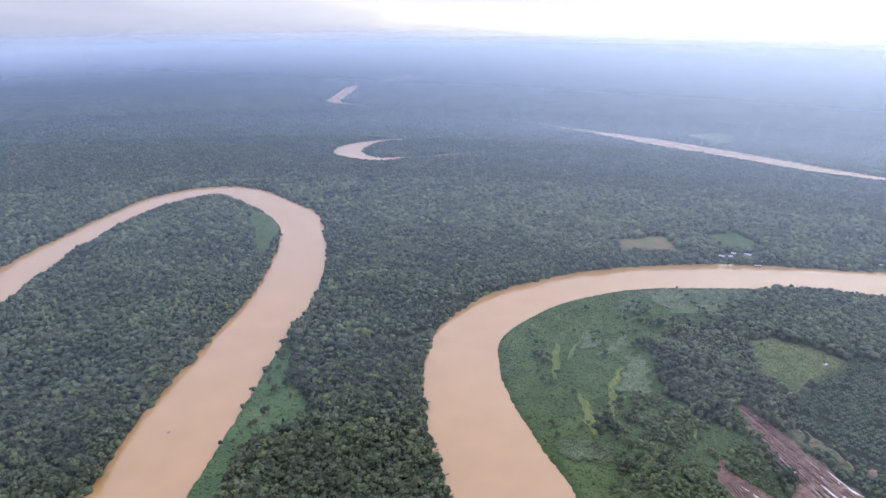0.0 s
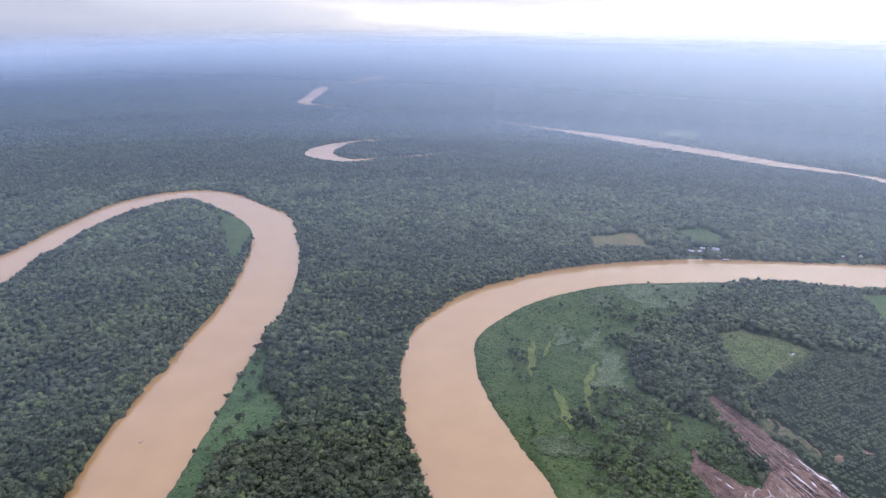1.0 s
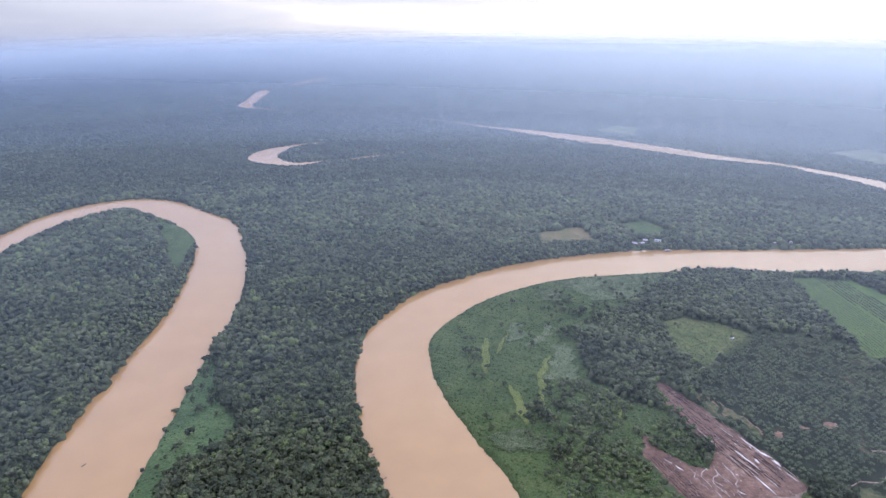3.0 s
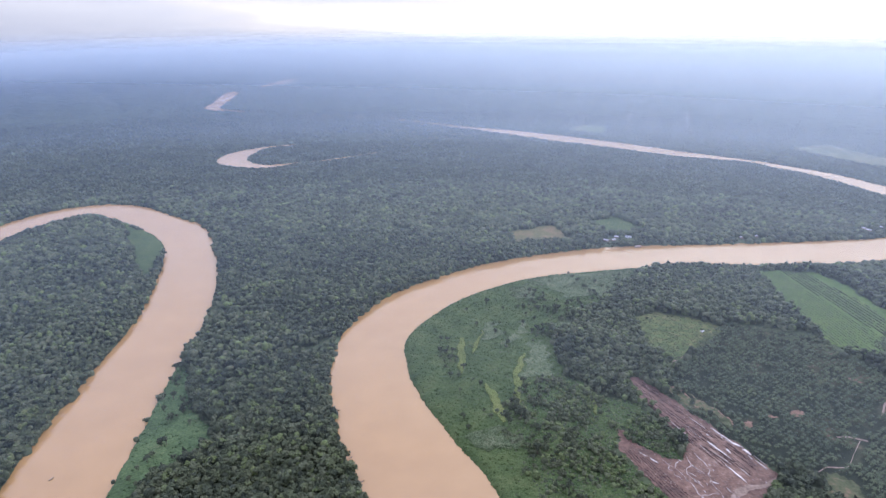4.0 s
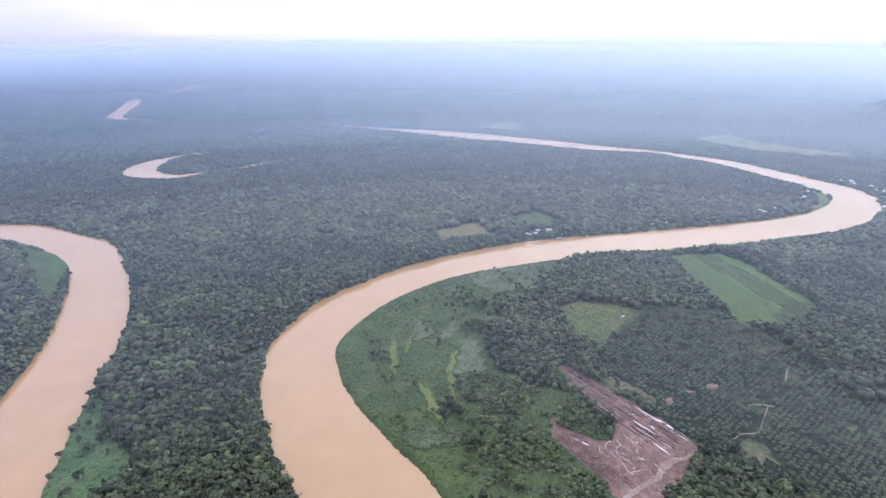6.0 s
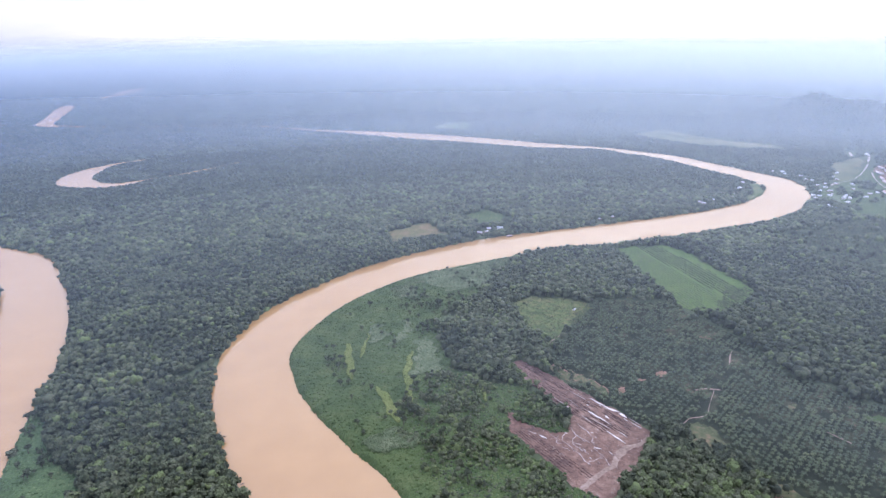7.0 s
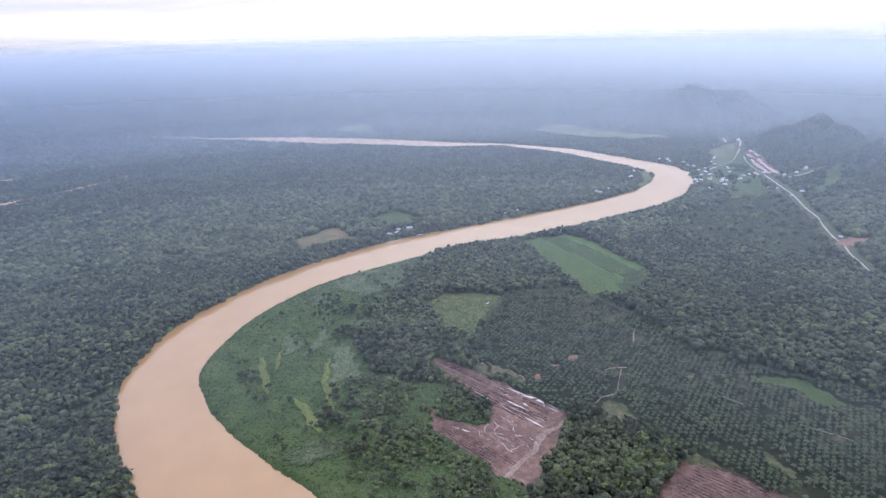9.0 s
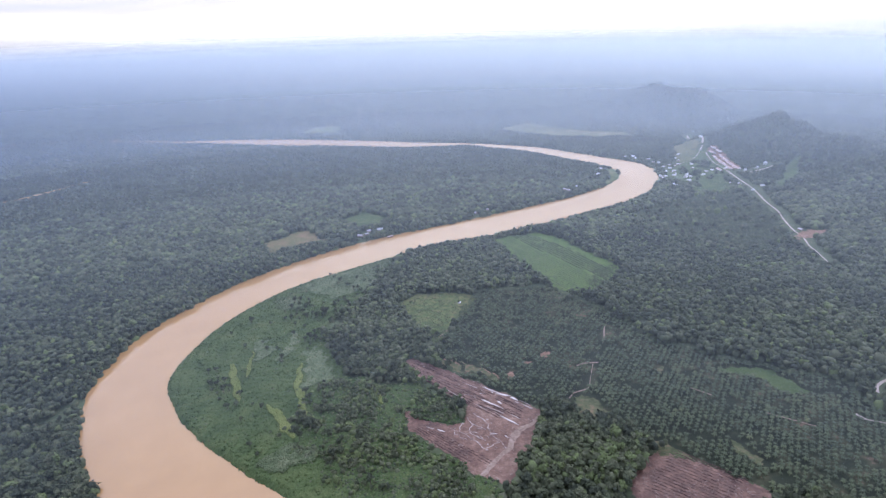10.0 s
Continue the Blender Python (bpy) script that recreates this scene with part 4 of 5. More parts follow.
crop_rows([(893, 1016), (938, 990), (925, 850), (890, 712), (838, 686), (862, 850)], 7.6, 2.6, 1.2, 2.0, 1.3, M["leaf"], "straight rows of dark green shrubs", 0.2)
crop_rows([(842, 1018), (890, 1010), (858, 850), (835, 686), (795, 668), (742, 690), (762, 768), (795, 890)], 6.0, 2.2, 0.9, 1.5, 0.9, M["palm"], "fine rows of low green crop", 0.3)
crop_rows([(870, 735), (915, 730), (905, 708), (850, 676), (790, 668), (800, 695)], 6.4, 2.6, 1.2, 1.9, 1.2, M["leaf"], "dark shrub rows at the field's end", 0.25)
plantation("young_palms", [(400, 1290), (570, 1290), (575, 1310), (405, 1306)], 8.0, 2.8, 3, "row of young palms along the field", (), -1.0, 2.5)

# ---- things: parts and builders ----


def part(name, bm, mat, parent, label=""):
    """Links a bmesh as one mesh under a thing or a part."""
    me = bpy.data.meshes.new(name)
    bm.to_mesh(me)
    bm.free()
    me.materials.append(mat)
    ob = new(name, me)
    ob.parent = parent
    return tagged(ob, label=label)


def part_of(name, verts, faces, mat, parent, tint=None, label=""):
    ob = new(name, mesh_of(name, verts, faces, mat, False, tint))
    ob.parent = parent
    return tagged(ob, label=label)


def box(bm, x0, y0, z0, x1, y1, z1):
    m = Matrix.Translation(((x0 + x1) / 2, (y0 + y1) / 2, (z0 + z1) / 2)) @ Matrix.Diagonal((x1 - x0, y1 - y0, z1 - z0, 1))
    bmesh.ops.create_cube(bm, size=1, matrix=m)
    return bm


def solid(*boxes):
    bm = bmesh.new()
    for b in boxes:
        box(bm, *b)
    return bm


def ground_at(x, y):
    x, y = np.array([float(x)]), np.array([float(y)])
    return float(land_z(x, y, shore(x, y))[0])


def settle(ob, x, y, turn=0.0, lift=0.0):
    """Puts a thing on the land."""
    ob.matrix_world = pose(x, y, ground_at(x, y) + lift, 0, 0, turn)
    return ob


# ---- roads and tracks ----


def ribbon(name, rows, mat, label, lift=0.35, step=6.0):
    line = spline(rows, step)
    tang = np.gradient(line[:, :2], axis=0)
    tang /= np.linalg.norm(tang, axis=1)[:, None]
    side = np.stack([-tang[:, 1], tang[:, 0]], 1)
    w = line[:, 2] / 2 * (1 + 0.18 * rng.uniform(-1, 1, len(line)))
    v = np.stack([line[:, :2] + side * (w * f)[:, None] for f in (-1, -0.4, 0.4, 1)], 1).reshape(-1, 2)
    z = land_z(v[:, 0], v[:, 1], shore(v[:, 0], v[:, 1])) + np.tile([lift - 0.2, lift, lift, lift - 0.2], len(line))
    i = (np.arange(len(line) - 1)[:, None] * 4 + np.arange(3)[None, :]).ravel()
    q = np.stack([i, i + 1, i + 5, i + 4], 1)
    return structure(name, mesh_of(name, bowl(np.column_stack([v, z])), q[:, ::-1], mat, True), label)


ribbon("village_road", ROADS["village_road"], M["sand"], "pale gravel road through the village")
ribbon("loop_road", ROADS["loop_road"], M["sand"], "pale gravel bend of a plantation road")
ribbon("gravel_road", ROADS["gravel_road"], M["sand"], "pale gravel road through the plantation")
ribbon("road_spur", [(725, 219, 3), (722, 212, 4.5), (722, 206, 3.5), (730, 191, 3.5), (738, 172, 3.5), (748, 150, 3.5)], M["sand"], "short pale gravel spur", 0.5)
ribbon("sand_track", [(312, 404, 6), (334, 412, 6), (355, 419, 5), (368, 421, 6), (376, 428, 7), (390, 436, 9), (402, 440, 8), (417, 439, 5), (430, 443, 5), (440, 447, 4)], M["track"], "pale wet sand track across the mud plot", 1.1, 3.0)
for line in ([(358, 494, 0.8), (345, 484, 1.6), (345, 466, 1.2), (347, 451, 1.7), (346, 436, 1.4), (359, 438, 0.9), (367, 437, 0.8)], [(377, 499, 0.7), (379, 486, 1.7), (377, 472, 1.0), (368, 453, 0.8), (367, 437, 1.0), (365, 423, 1.2)],
             [(363, 484, 0.6), (353, 475, 1.5), (352, 460, 1.0), (356, 448, 0.7)], [(366, 500, 0.5), (364, 480, 1.3), (370, 466, 0.6)], [(338, 494, 0.5), (336, 478, 1.1), (340, 462, 0.5)]):
    bent = spline(line, 4.0)
    bent = bent + np.column_stack([rng.normal(0, 0.9, (len(bent), 2)), bent[:, 2] * rng.uniform(-0.85, 0.2, len(bent))])
    ribbon("wet_rut", bent.tolist(), M["rut"], "pale wet rut winding over the mud", 1.0, 1.5)
ribbon("hill_road", ROADS["hill_road"], M["sand"], "pale gravel road at the foot of a hill")
ribbon("plantation_track", [(581, 489, 1.2), (555, 470, 0.7), (532, 453, 1.3), (520, 452, 2.2), (506, 455, 2.6), (492, 450, 1.0), (471, 450, 1.8)], M["track"], "narrow pale ditch and track between palms", 0.45, 4.0)
ribbon("plantation_track", [(690, 560, 1.0), (675, 549, 2.6), (656, 533, 2.2), (640, 522, 0.8)], M["track"], "pale worn patch of track between palms", 0.45, 4.0)
ribbon("plantation_track", [(455, 689, 2.5), (480, 703, 3), (514, 720, 2.0)], M["track"], "short pale track at the meadow's edge", 0.5, 4.0)
ribbon("plantation_track", [(560, 500, 3), (575, 497, 4), (590, 487, 3)], M["track"], "short pale track between palms", 0.5, 4.0)
ribbon("plantation_track", [(629, 370, 2), (632, 356, 3), (634, 344, 2)], M["track"], "short reddish track between palms", 0.5, 4.0)
ribbon("plantation_track", [(648, 284, 1.5), (656, 262, 2.5), (666, 232, 1.5)], M["track"], "thin pale track between palms", 0.5, 4.0)
for a, b in (((2096, 4034), (1669, 3265)), ((2203, 3977), (1768, 3222)), ((2402, 3829), (1935, 3065))):
    ribbon("far_track", [(*b, 2.2), ((a[0] + b[0]) / 2, (a[1] + b[1]) / 2, 2.4), (*a, 3.2)], M["sand"], "straight pale track in distant plantation", 18, 40)

# ---- low cut bank of red mud round the point bar ----
mid = LINES["main"]
mid = mid[(mid[:, 1] > 430) & (mid[:, 0] < 700)]
tang = np.gradient(mid[:, :2], axis=0)
tang /= np.linalg.norm(tang, axis=1)[:, None]
out = np.stack([tang[:, 1], -tang[:, 0]], 1)
rows = []
for off, z in ((-1.5, -0.3), (0.6, 0.7), (2.0, 2.1), (3.4, 2.3)):
    q = mid[:, :2] + out * (mid[:, 2] / 2 + off)[:, None]
    d = shore(q[:, 0], q[:, 1])
    q = q + out * (off - d)[:, None]
    rows.append(np.column_stack([q, z + 0.25 * rng.uniform(-1, 1, len(q))]))
v = np.stack(rows, 1).reshape(-1, 3)
i = (np.arange(len(mid) - 1)[:, None] * 4 + np.arange(3)[None, :]).ravel()
structure("mud_bank", mesh_of("mud_bank", v, np.stack([i, i + 1, i + 5, i + 4], 1), M["mud"]), "low cut bank of reddish mud above the water")

# ---- cleared plots: rows of pushed-up brush, and standing water ----


def windrow(x0, y0, x1, y1, width, height):
    """A long low heap of brush and roots."""
    n = max(6, int(math.hypot(x1 - x0, y1 - y0) / 2.5))
    t = np.linspace(0, 1, n)
    x, y = x0 + (x1 - x0) * t + rng.normal(0, 0.35, n), y0 + (y1 - y0) * t + rng.normal(0, 0.35, n)
    ln = math.hypot(x1 - x0, y1 - y0)
    sx, sy = -(y1 - y0) / ln, (x1 - x0) / ln
    h = height * rng.uniform(0.55, 1.2, n) * np.clip(np.minimum(t, 1 - t) * 12, 0.15, 1)
    w = width * rng.uniform(0.6, 1.3, n)
    v = np.stack([np.column_stack([x + sx * w * f, y + sy * w * f, 3.3 + h * g + 0.2 * rng.uniform(-1, 1, n)]) for f, g in ((-1, 0), (-0.4, 0.9), (0.3, 1), (1, 0))], 1).reshape(-1, 3)
    i = (np.arange(n - 1)[:, None] * 4 + np.arange(3)[None, :]).ravel()
    ob = new("mud_ridge", mesh_of("mud_ridge", v, np.stack([i, i + 4, i + 5, i + 1], 1), M["brush"]))
    return tagged(ob, label="long low ridge of dark mud and dead wood", category="mud ridge", group="ridges on the cleared plots")


axis = np.array((435 - 388, 444 - 668), float) / math.hypot(47, 224)
across = np.array((-axis[1], axis[0]))
for k in range(15):
    off = -5 - k * 3.9 + rng.normal(0, 0.7)
    a, b = rng.uniform(2, 12), 214 - abs(k - 1) * 1.8 + rng.uniform(-14, 4)
    start, end = np.array((398, 664)) + across * off + axis * a, np.array((398, 664)) + across * off + axis * b
    for c in range(4):
        m0, m1 = start + (end - start) * (c / 4), start + (end - start) * ((c + 0.96) / 4)
        q = np.array([m0, (m0 + m1) / 2, m1])
        if inside(q[:, 0], q[:, 1], MUD, 0)[1] and not (k > 9 and c == 3):
            windrow(*(m0 + rng.normal(0, 0.8, 2)), *(m1 + rng.normal(0, 0.8, 2)), rng.uniform(0.6, 1.3), rng.uniform(0.7, 1.4))
for k in range(17):
    windrow(430 + k * 4.7, 294 + k * 1.2, 450 + k * 4.5, 222 + k * 0.8, 0.8, 0.8)
for k in range(6):
    windrow(300 + k * 4, 535 - k * 6, 316 + k * 5, 430 - k * 5, 0.9, 0.7)


def puddle(x, y, a, b, turn, bright=False):
    n = 34
    t = np.arange(n) * 2 * np.pi / n
    r = 1 + 0.25 * np.sin(t * 2 + x) + 0.22 * np.sin(t * 3 + y) + 0.2 * np.sin(t * 7 + x * y) + 0.14 * np.sin(t * 11 + x)
    c, s = math.cos(radians(turn)), math.sin(radians(turn))
    u, w = a * r * np.cos(t), b * r * np.sin(t)
    v = np.column_stack([x + u * c - w * s, y + u * s + w * c, np.full(n, 4.15)])
    v = np.vstack([v, (x, y, 4.16), v - (0, 0, 0.8)])
    f = [(i, (i + 1) % n, n) for i in range(n)]
    f += [(i, n + 1 + i, n + 1 + (i + 1) % n) for i in range(n)] + [(i, n + 1 + (i + 1) % n, (i + 1) % n) for i in range(n)]
    ob = new("puddle", mesh_of("puddle", v, np.array(f), M["puddle" if bright else "rut"]))
    return tagged(ob, label="milky puddle shining on bare mud" if bright else "dull shallow puddle on bare mud", category="puddle", group="puddles on the cleared plot")


along = math.degrees(math.atan2(axis[1], axis[0]))
for x0, y0, x1, y1, b in ((425, 538, 430, 517, 0.9), (430, 515, 436, 501, 1.5), (436, 498, 439, 487, 1.4), (437, 478, 440, 461, 0.7), (405, 518, 411, 489, 0.8), (400, 497, 406, 478, 0.6), (400, 479, 404, 448, 0.8), (418, 501, 418, 494, 1.1),
                          (441, 482, 443, 470, 0.5), (412, 470, 414, 455, 0.5), (392, 512, 395, 495, 0.45), (384, 560, 388, 530, 0.4), (397, 545, 402, 522, 0.4), (412, 560, 417, 540, 0.4), (325, 500, 328, 492, 0.8), (318, 512, 322, 503, 0.6)):
    puddle((x0 + x1) / 2, (y0 + y1) / 2, math.hypot(x1 - x0, y1 - y0) / 2, b, math.degrees(math.atan2(y1 - y0, x1 - x0)), b > 0.75)
for _ in range(34):
    x, y = (tr.uniform(338, 384), tr.uniform(432, 502)) if tr.random() < 0.7 else (tr.uniform(385, 436), tr.uniform(440, 560))
    if inside(np.array([x]), np.array([y]), MUD, 0)[0] and inside(np.array([x + 3]), np.array([y + 3]), MUD, 0)[0]:
        puddle(x, y, float(tr.uniform(0.9, 2.6)), float(tr.uniform(0.2, 0.5)), along + float(tr.normal(0, 25)), tr.random() < 0.4)


def litter(poly, n, words):
    """Broken branches and roots strewn over a plot: four-sided sticks."""
    q = np.array(poly)
    x, y = rng.uniform(q[:, 0].min(), q[:, 0].max(), n), rng.uniform(q[:, 1].min(), q[:, 1].max(), n)
    k = inside(x, y, poly, 2)
    x, y = x[k], y[k]
    ang = np.radians(along) + rng.normal(0, 0.5, len(x))
    half, w = rng.uniform(0.5, 2.2, len(x)), rng.uniform(0.08, 0.28, len(x))
    dx, dy = np.cos(ang), np.sin(ang)
    z = 4.0 + rng.uniform(0, 0.5, len(x))
    v = np.stack([np.stack([x + e * dx * half - g * dy * w, y + e * dy * half + g * dx * w, z + h * w + e * 0.1], -1) for e in (-1, 1) for g, h in ((-1, 0), (0, 1), (1, 0), (0, -1))], 1)
    f = np.array([(0, 1, 5, 4), (1, 2, 6, 5), (2, 3, 7, 6), (3, 0, 4, 7), (3, 2, 1, 0), (4, 5, 6, 7)])
    f = (f[None] + (np.arange(len(x)) * 8)[:, None, None]).reshape(-1, 4)
    tagged(new("dead_wood", mesh_of("dead_wood", v.reshape(-1, 3), f, M["dead_wood"])), label=words, kind="stuff", category="dead wood")


litter(MUD, 1500, "broken grey branches strewn over the mud")
litter(MUD_SOUTH, 900, "broken branches and roots on the cleared plot")

# ---- single trees on open ground ----
TREE_FORMS = [crown_shape(tr, 60, 6, 0.25, 0.62, 0.85, stem=False) for _ in range(5)] + [crown_shape(tr, 44, 5, 0.26, 0.5, 1.7, stem=False) for _ in range(2)]


def tree(form, height, radius, shade):
    """A tree: tapered trunk with limbs, and a ragged crown."""
    base = new("tree")
    v, f = TREE_FORMS[form]
    flat = 0.85 if form < 5 else 1.7
    c = height - radius * flat * 0.85
    part_of("crown", v * radius + (0, 0, c), f, M["leaf"], base, np.full(len(v), shade))
    bm = bmesh.new()
    bmesh.ops.create_cone(bm, segments=6, radius1=radius * 0.09, radius2=radius * 0.04, depth=c + 0.6, matrix=Matrix.Translation((0, 0, c / 2 - 0.3)))
    for a in range(3):
        lean = Matrix.Translation((0, 0, c * 0.55)) @ Matrix.Rotation(a * 2.1, 4, "Z") @ Matrix.Rotation(0.7, 4, "Y") @ Matrix.Translation((0, 0, radius * 0.4))
        bmesh.ops.create_cone(bm, segments=4, radius1=radius * 0.035, radius2=radius * 0.015, depth=radius * 0.85, matrix=lean)
    part("trunk", bm, M["bark"], base)
    return base


BASES = []
for i, (form, h, r, shade, words) in enumerate(((0, 10, 3.8, 0.35, "dark green tree with a round crown among reeds"), (1, 12, 4.4, 0.2, "tall dark green broadleaf tree on the bank"), (2, 8, 3.2, 0.5, "small olive green tree in open grass"),
                                               (3, 7, 3.0, 0.62, "low light green bushy tree in the reeds"), (4, 11, 4.2, 0.3, "broad dark tree with a ragged crown"), (5, 13, 2.4, 0.12, "narrow dark pointed tree on the point bar"),
                                               (0, 18, 6.0, 0.80, "tall light green tree above the river bank"), (3, 17, 5.0, 0.97, "rusty brown dying tree in the forest"))):
    t = tree(form, h, r, shade)
    tagged(t, label=words, category="tree", group="trees on the point bar")
    BASES.append(t)
PLACES = [(6, -1, 525), (6, -12, 542), (6, -19, 554), (6, -14, 520), (6, -30, 502), (6, -22, 530), (6, -7, 500), (6, -3, 484), (6, -18, 485), (7, -45, 600), (7, -120, 720), (7, -90, 860), (3, -224, 553), (3, -215, 545), (3, -218, 517), (3, -208, 510), (3, -191, 500), (1, 448, 1056), (2, 448, 1036), (2, 395, 1020), (0, 448, 983), (4, 452, 976), (0, 513, 968), (1, 651, 1076), (1, 683, 1074), (4, 697, 1070), (5, 260, 672), (2, 168, 690), (0, 242, 782), (3, 238, 772)]
for cx0, cy0, sx, sy, n in ((146, 762, 9, 20, 26), (300, 890, 30, 30, 18), (250, 850, 25, 40, 10), (470, 1010, 40, 14, 9), (160, 620, 20, 30, 7), (349, 935, 20, 22, 30), (337, 856, 18, 24, 18), (292, 806, 8, 10, 7), (208, 590, 12, 34, 24), (226, 640, 14, 22, 10), (160, 690, 22, 14, 6), (205, 530, 10, 26, 16), (380, 905, 26, 20, 16),
                            (480, 960, 32, 18, 14), (560, 1035, 40, 10, 8), (212, 480, 8, 20, 12), (372, 882, 24, 16, 26), (430, 922, 26, 10, 18), (316, 806, 8, 16, 9), (-205, 560, 8, 18, 14), (-200, 690, 12, 30, 32), (-208, 606, 5, 8, 8), (-222, 770, 8, 22, 26), (500, 800, 24, 30, 5)):
    for _ in range(round(n * 0.66)):
        PLACES.append((int(tr.integers(0, 5)), cx0 + tr.normal(0, sx), cy0 + tr.normal(0, sy)))
for x, y in ((778, 1055), (800, 1053), (845, 1040), (873, 1035), (905, 1038), (959, 1039), (1000, 1025), (1039, 1021), (1120, 1018), (1199, 1015), (1300, 1020), (1403, 1047), (1440, 1060)):
    PLACES.append((int(tr.integers(0, 2)), x, y))
for k, x, y in PLACES:
    if shore(np.array([x]), np.array([y]))[0] < 2:
        continue
    s = float(tr.uniform(0.65, 1.25))
    ob = copy_thing(BASES[k], pose(x, y, ground_at(x, y), 0, 0, float(tr.uniform(0, 360))))
    ob.scale = (s, s, s * float(tr.uniform(0.85, 1.15)))
for b in BASES:
    for ob in list(b.children):
        bpy.data.objects.remove(ob)
    bpy.data.objects.remove(b)

# low bushes in the reeds, too many to count
bx, by = rng.uniform(60, 640, 3000), rng.uniform(430, 1090, 3000)
bd = shore(bx, by)
k = inside(bx, by, BAR, 4) & (bd > 4) & (wob(bx, by, 40, 7) + wob(bx, by, 15, 2) > -0.55)
bx, by, bd = bx[k], by[k], bd[k]
bs = rng.lognormal(0.15, 0.35, len(bx)).clip(0.6, 2.4)
v, f, t = joined(DOMES, bx, by, land_z(bx, by, bd) + 1.3, bs, np.ones(len(bx)), np.clip(0.62 + rng.normal(0, 0.16, len(bx)), 0, 1))
tagged(new("low_bushes", mesh_of("low_bushes", v, f, M["leaf"], False, t)), label="low green bushes scattered through the reeds", kind="stuff", category="bushes")
fx, fy = rng.uniform(440, 620, 2600), rng.uniform(680, 880, 2600)
k = inside(fx, fy, MEADOW, 4)
fx, fy = fx[k], fy[k]
v, f, t = joined(DOMES, fx, fy, np.full(len(fx), 3.9), rng.uniform(0.5, 1.3, len(fx)), np.ones(len(fx)), np.clip(0.7 + rng.normal(0, 0.15, len(fx)), 0, 1))
tagged(new("low_bushes", mesh_of("low_bushes", v, f, M["leaf"], False, t)), label="tussocks and low bushes in the meadow", kind="stuff", category="bushes")

# ---- houses ----


def house(long_side, short_side, height, roof_mat, wall_mat, label, stilts=False):
    """A gabled house: walls, two roof slopes, door and windows, on stilts where it stands near the water."""
    base = new("house")
    lift = 1.6 if stilts else 0.0
    x, y = long_side / 2, short_side / 2
    bm = solid((-x, -y, lift, x, y, lift + height))
    rise = short_side * 0.28
    for s in (-1, 1):
        c = [bm.verts.new(p) for p in ((s * x, -y, lift + height), (s * x, y, lift + height), (s * x, 0, lift + height + rise))]
        bm.faces.new(c if s > 0 else c[::-1])
    part("wall", bm, wall_mat, base)
    for s in (-1, 1):
        bm = bmesh.new()
        lo, hi = (s * (y + 0.7), lift + height - 0.45), (0, lift + height + rise)
        vs = [bm.verts.new((px, q, z + dz)) for dz in (0.03, 0.22) for px, (q, z) in ((-x - 0.6, lo), (x + 0.6, lo), (x + 0.6, hi), (-x - 0.6, hi))]
        for face in ((0, 1, 2, 3), (7, 6, 5, 4), (0, 4, 5, 1), (1, 5, 6, 2), (2, 6, 7, 3), (3, 7, 4, 0)):
            bm.faces.new([vs[i] for i in face])
        bmesh.ops.recalc_face_normals(bm, faces=bm.faces)
        part("roof", bm, roof_mat, base)
    part("door", solid((-0.5, -y - 0.06, lift + 0.05, 0.5, -y + 0.02, lift + 2.05)), M["dark"], base)
    for px in (-x * 0.6, x * 0.6):
        part("window", solid((px - 0.6, -y - 0.06, lift + 1.0, px + 0.6, -y + 0.02, lift + 2.1)), M["dark"], base)
        part("window", solid((px - 0.6, y - 0.02, lift + 1.0, px + 0.6, y + 0.06, lift + 2.1)), M["dark"], base)
    if stilts:
        for px in (-x + 0.4, 0, x - 0.4):
            for q in (-y + 0.4, y - 0.4):
                part("post", solid((px - 0.15, q - 0.15, -1.5, px + 0.15, q + 0.15, lift)), M["wood_wall"], base)
    return tagged(base, label=label, category="house", group="houses of the riverside village")


KINDS = [house(13, 8, 3.2, M["white_roof"], M["white_wall"], "white house with a pale metal roof"),
         house(42, 9, 3.4, M["red_roof"], M["white_wall"], "long terrace with a faded red roof"),
         house(11, 8, 2.8, M["grey_roof"], M["wood_wall"], "wooden house with a rusty grey roof"),
         house(22, 10, 4.5, M["white_roof"], M["white_wall"], "long white building with a bright metal roof"),
         house(12, 7, 2.8, M["grey_roof"], M["wood_wall"], "stilted wooden riverside house with grey roof", True)]
for k, x, y in SITES:
    turn = {1: 50, 3: 20}.get(k, float(tr.uniform(0, 180))) + float(tr.normal(0, 4))
    size = 0.45 if (x, y) == (566, 779) else float(tr.uniform(0.8, 1.1))
    ob = copy_thing(KINDS[k], pose(x, y, ground_at(x, y) + 0.15, 0, 0, turn))
    ob.scale = (size, size, size)
for b in KINDS:
    for ob in list(b.children):
        bpy.data.objects.remove(ob)
    bpy.data.objects.remove(b)

# ---- boats and driftwood ----


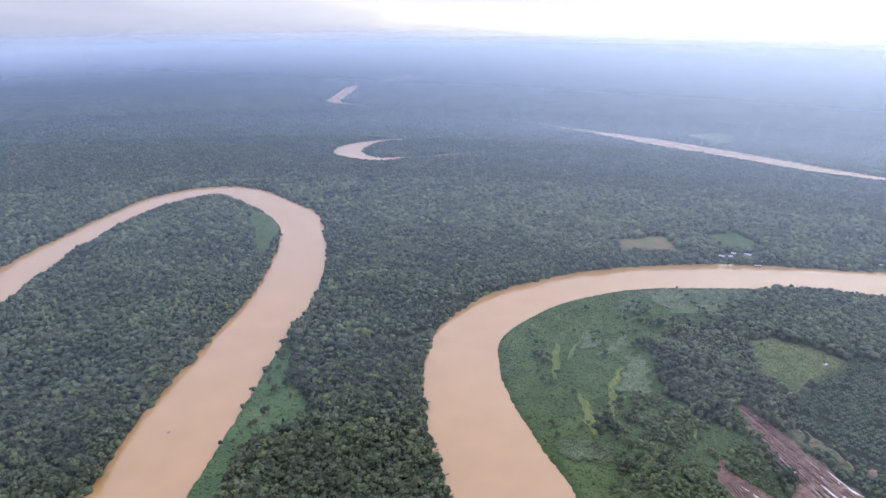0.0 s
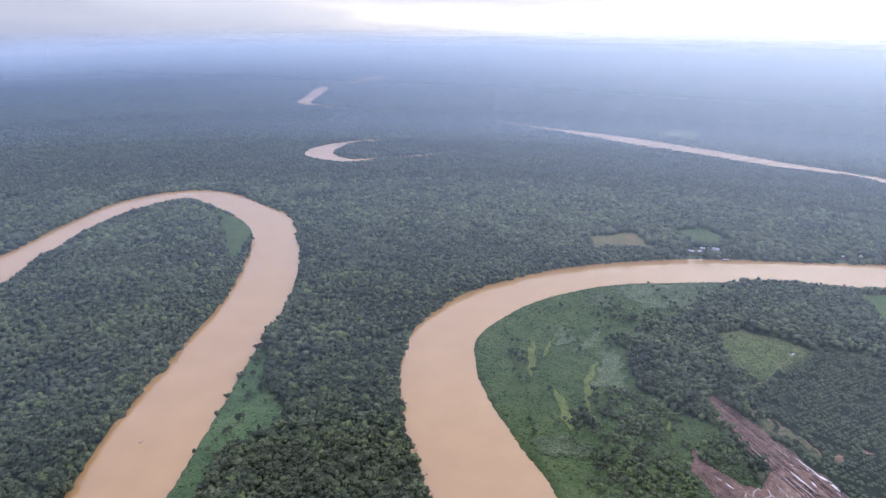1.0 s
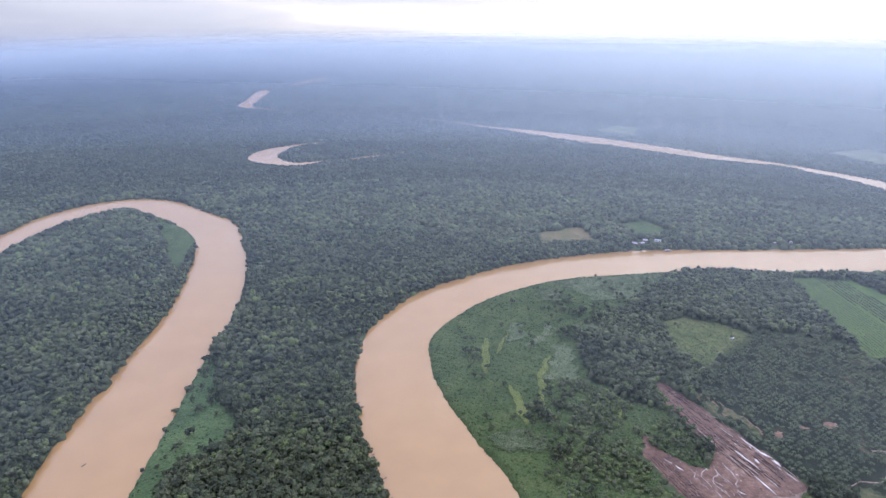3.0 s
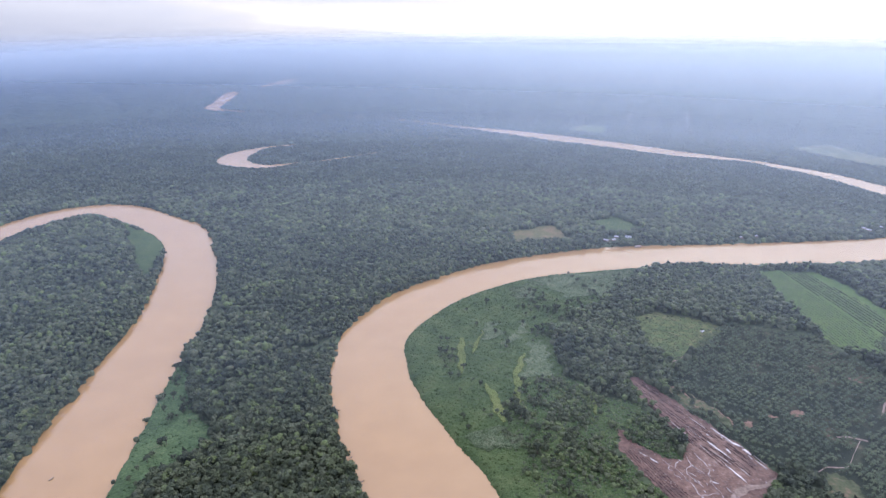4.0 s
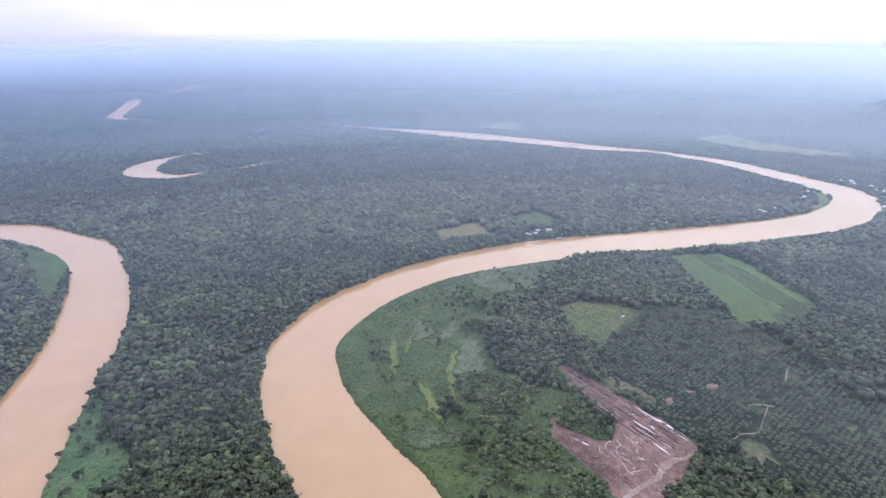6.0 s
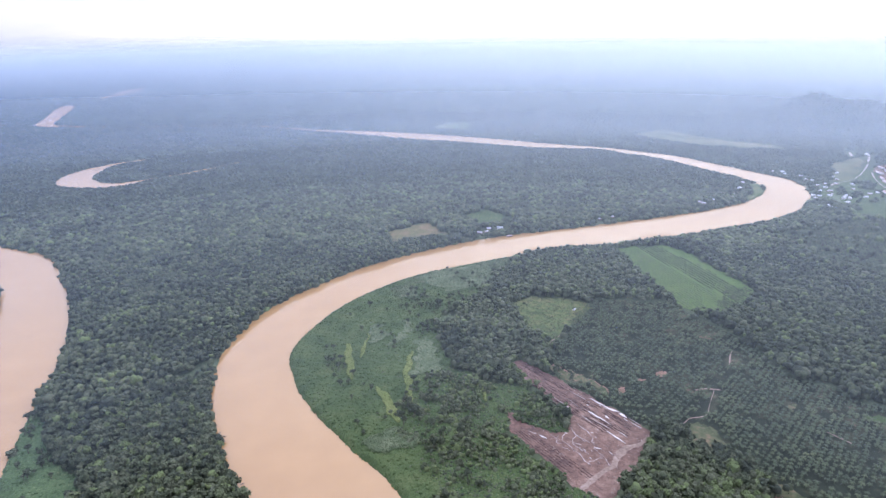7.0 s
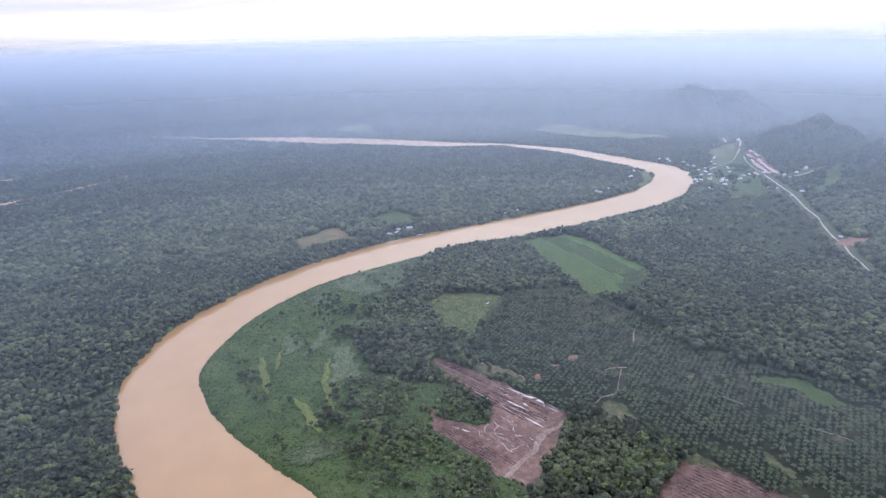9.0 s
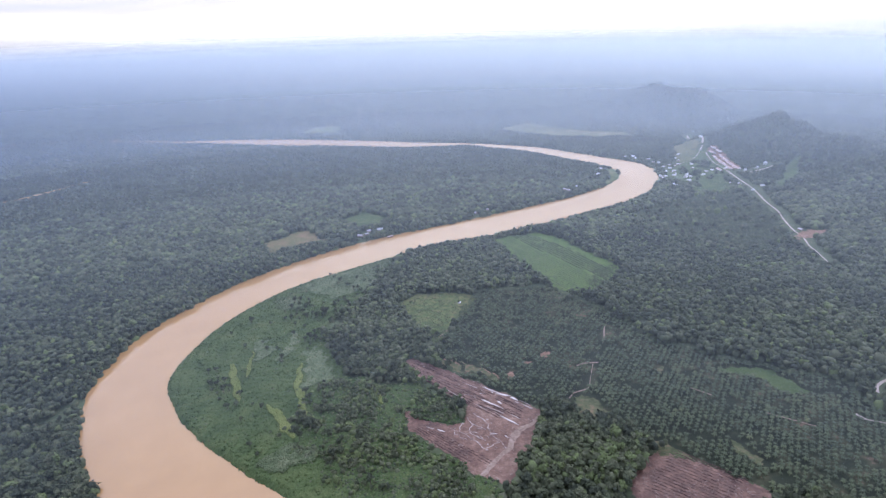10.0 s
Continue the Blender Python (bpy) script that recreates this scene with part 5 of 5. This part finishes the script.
def boat(length, width, cabin, label):
    """A river boat: a pointed hull, and a roofed cabin on the larger ones."""
    base = new("boat")
    bm = bmesh.new()
    st = [(-0.5, 0.8), (-0.3, 1.0), (0.2, 1.0), (0.4, 0.6), (0.5, 0.08)]
    rings = []
    for f, w in st:
        x, w = f * length, w * width / 2
        rings.append([bm.verts.new(p) for p in ((x, -w, 0.8), (x, -w * 0.7, -0.35), (x, w * 0.7, -0.35), (x, w, 0.8))])
    for a, b in zip(rings, rings[1:]):
        for i in range(4):
            bm.faces.new((a[i], a[(i + 1) % 4], b[(i + 1) % 4], b[i]))
    bm.faces.new(rings[0]); bm.faces.new(rings[-1][::-1])
    bmesh.ops.recalc_face_normals(bm, faces=bm.faces)
    part("hull", bm, M["wood_wall"], base)
    if cabin:
        part("cabin", solid((-length * 0.4, -width * 0.4, 0.8, length * 0.28, width * 0.4, 3.0)), M["wood_wall"], base)
        part("roof", solid((-length * 0.44, -width * 0.5, 3.0, length * 0.32, width * 0.5, 3.2)), M["red_roof"], base)
        for k in range(4):
            x = -length * 0.33 + k * length * 0.15
            part("window", solid((x, -width * 0.4 - 0.05, 1.5, x + 0.9, -width * 0.4 + 0.02, 2.4)), M["dark"], base)
    return tagged(base, label=label, category="boat")


for length, width, cabin, x, y, turn, words in ((19, 6, True, 683, 1216, 2, "brown houseboat moored at the forest bank"), (9, 2, False, 934, 1204, 5, "narrow wooden boat at the bank"), (10, 2.2, False, 1330, 1186, 8, "narrow wooden boat near the village bank"),
                                               (5, 1.5, False, -308, 577, 60, "small dark boat alone on the brown river")):
    boat(length, width, cabin, words).matrix_world = pose(x, y, 0.0, 0, 0, turn)


def snag(x, y, turn, length, z=0.25, words="bare grey driftwood in the shallows"):
    """A dead branch lying in the water with a few bare twigs."""
    base = new("driftwood")
    bm = bmesh.new()
    bmesh.ops.create_cone(bm, segments=6, radius1=0.45, radius2=0.12, depth=length, matrix=Matrix.Rotation(1.45, 4, "Y"))
    part("log", bm, M["bark"], base)
    for k in range(3):
        bm = bmesh.new()
        bmesh.ops.create_cone(bm, segments=4, radius1=0.15, radius2=0.04, depth=length * 0.4, matrix=Matrix.Translation((length * (0.1 + 0.12 * k), 0, 0.6)) @ Matrix.Rotation(0.8 * (-1) ** k, 4, "X") @ Matrix.Rotation(0.5, 4, "Y"))
        part("branch", bm, M["bark"], base)
    tagged(base, label=words, category="driftwood", group="driftwood along the banks")
    base.matrix_world = pose(x, y, z, 0, 0, turn)


for x, y, turn in ((-14, 828, 20), (-21, 742, -10), (-22, 700, 5), (-14, 640, 0), (0, 560, 12), (12, 520, 30), (-235, 800, 190), (-352, 760, 20)):
    snag(x, y, turn, 4.5)
for x, y, turn in ((222, 842, 60), (214, 826, 80), (208, 815, 70), (192, 786, 20), (189, 775, 90), (250, 806, 65), (246, 792, 75), (241, 776, 80)):
    snag(x, y, turn, 5.0, ground_at(x, y) + 3.4, "bleached dead wood lying on the reeds")
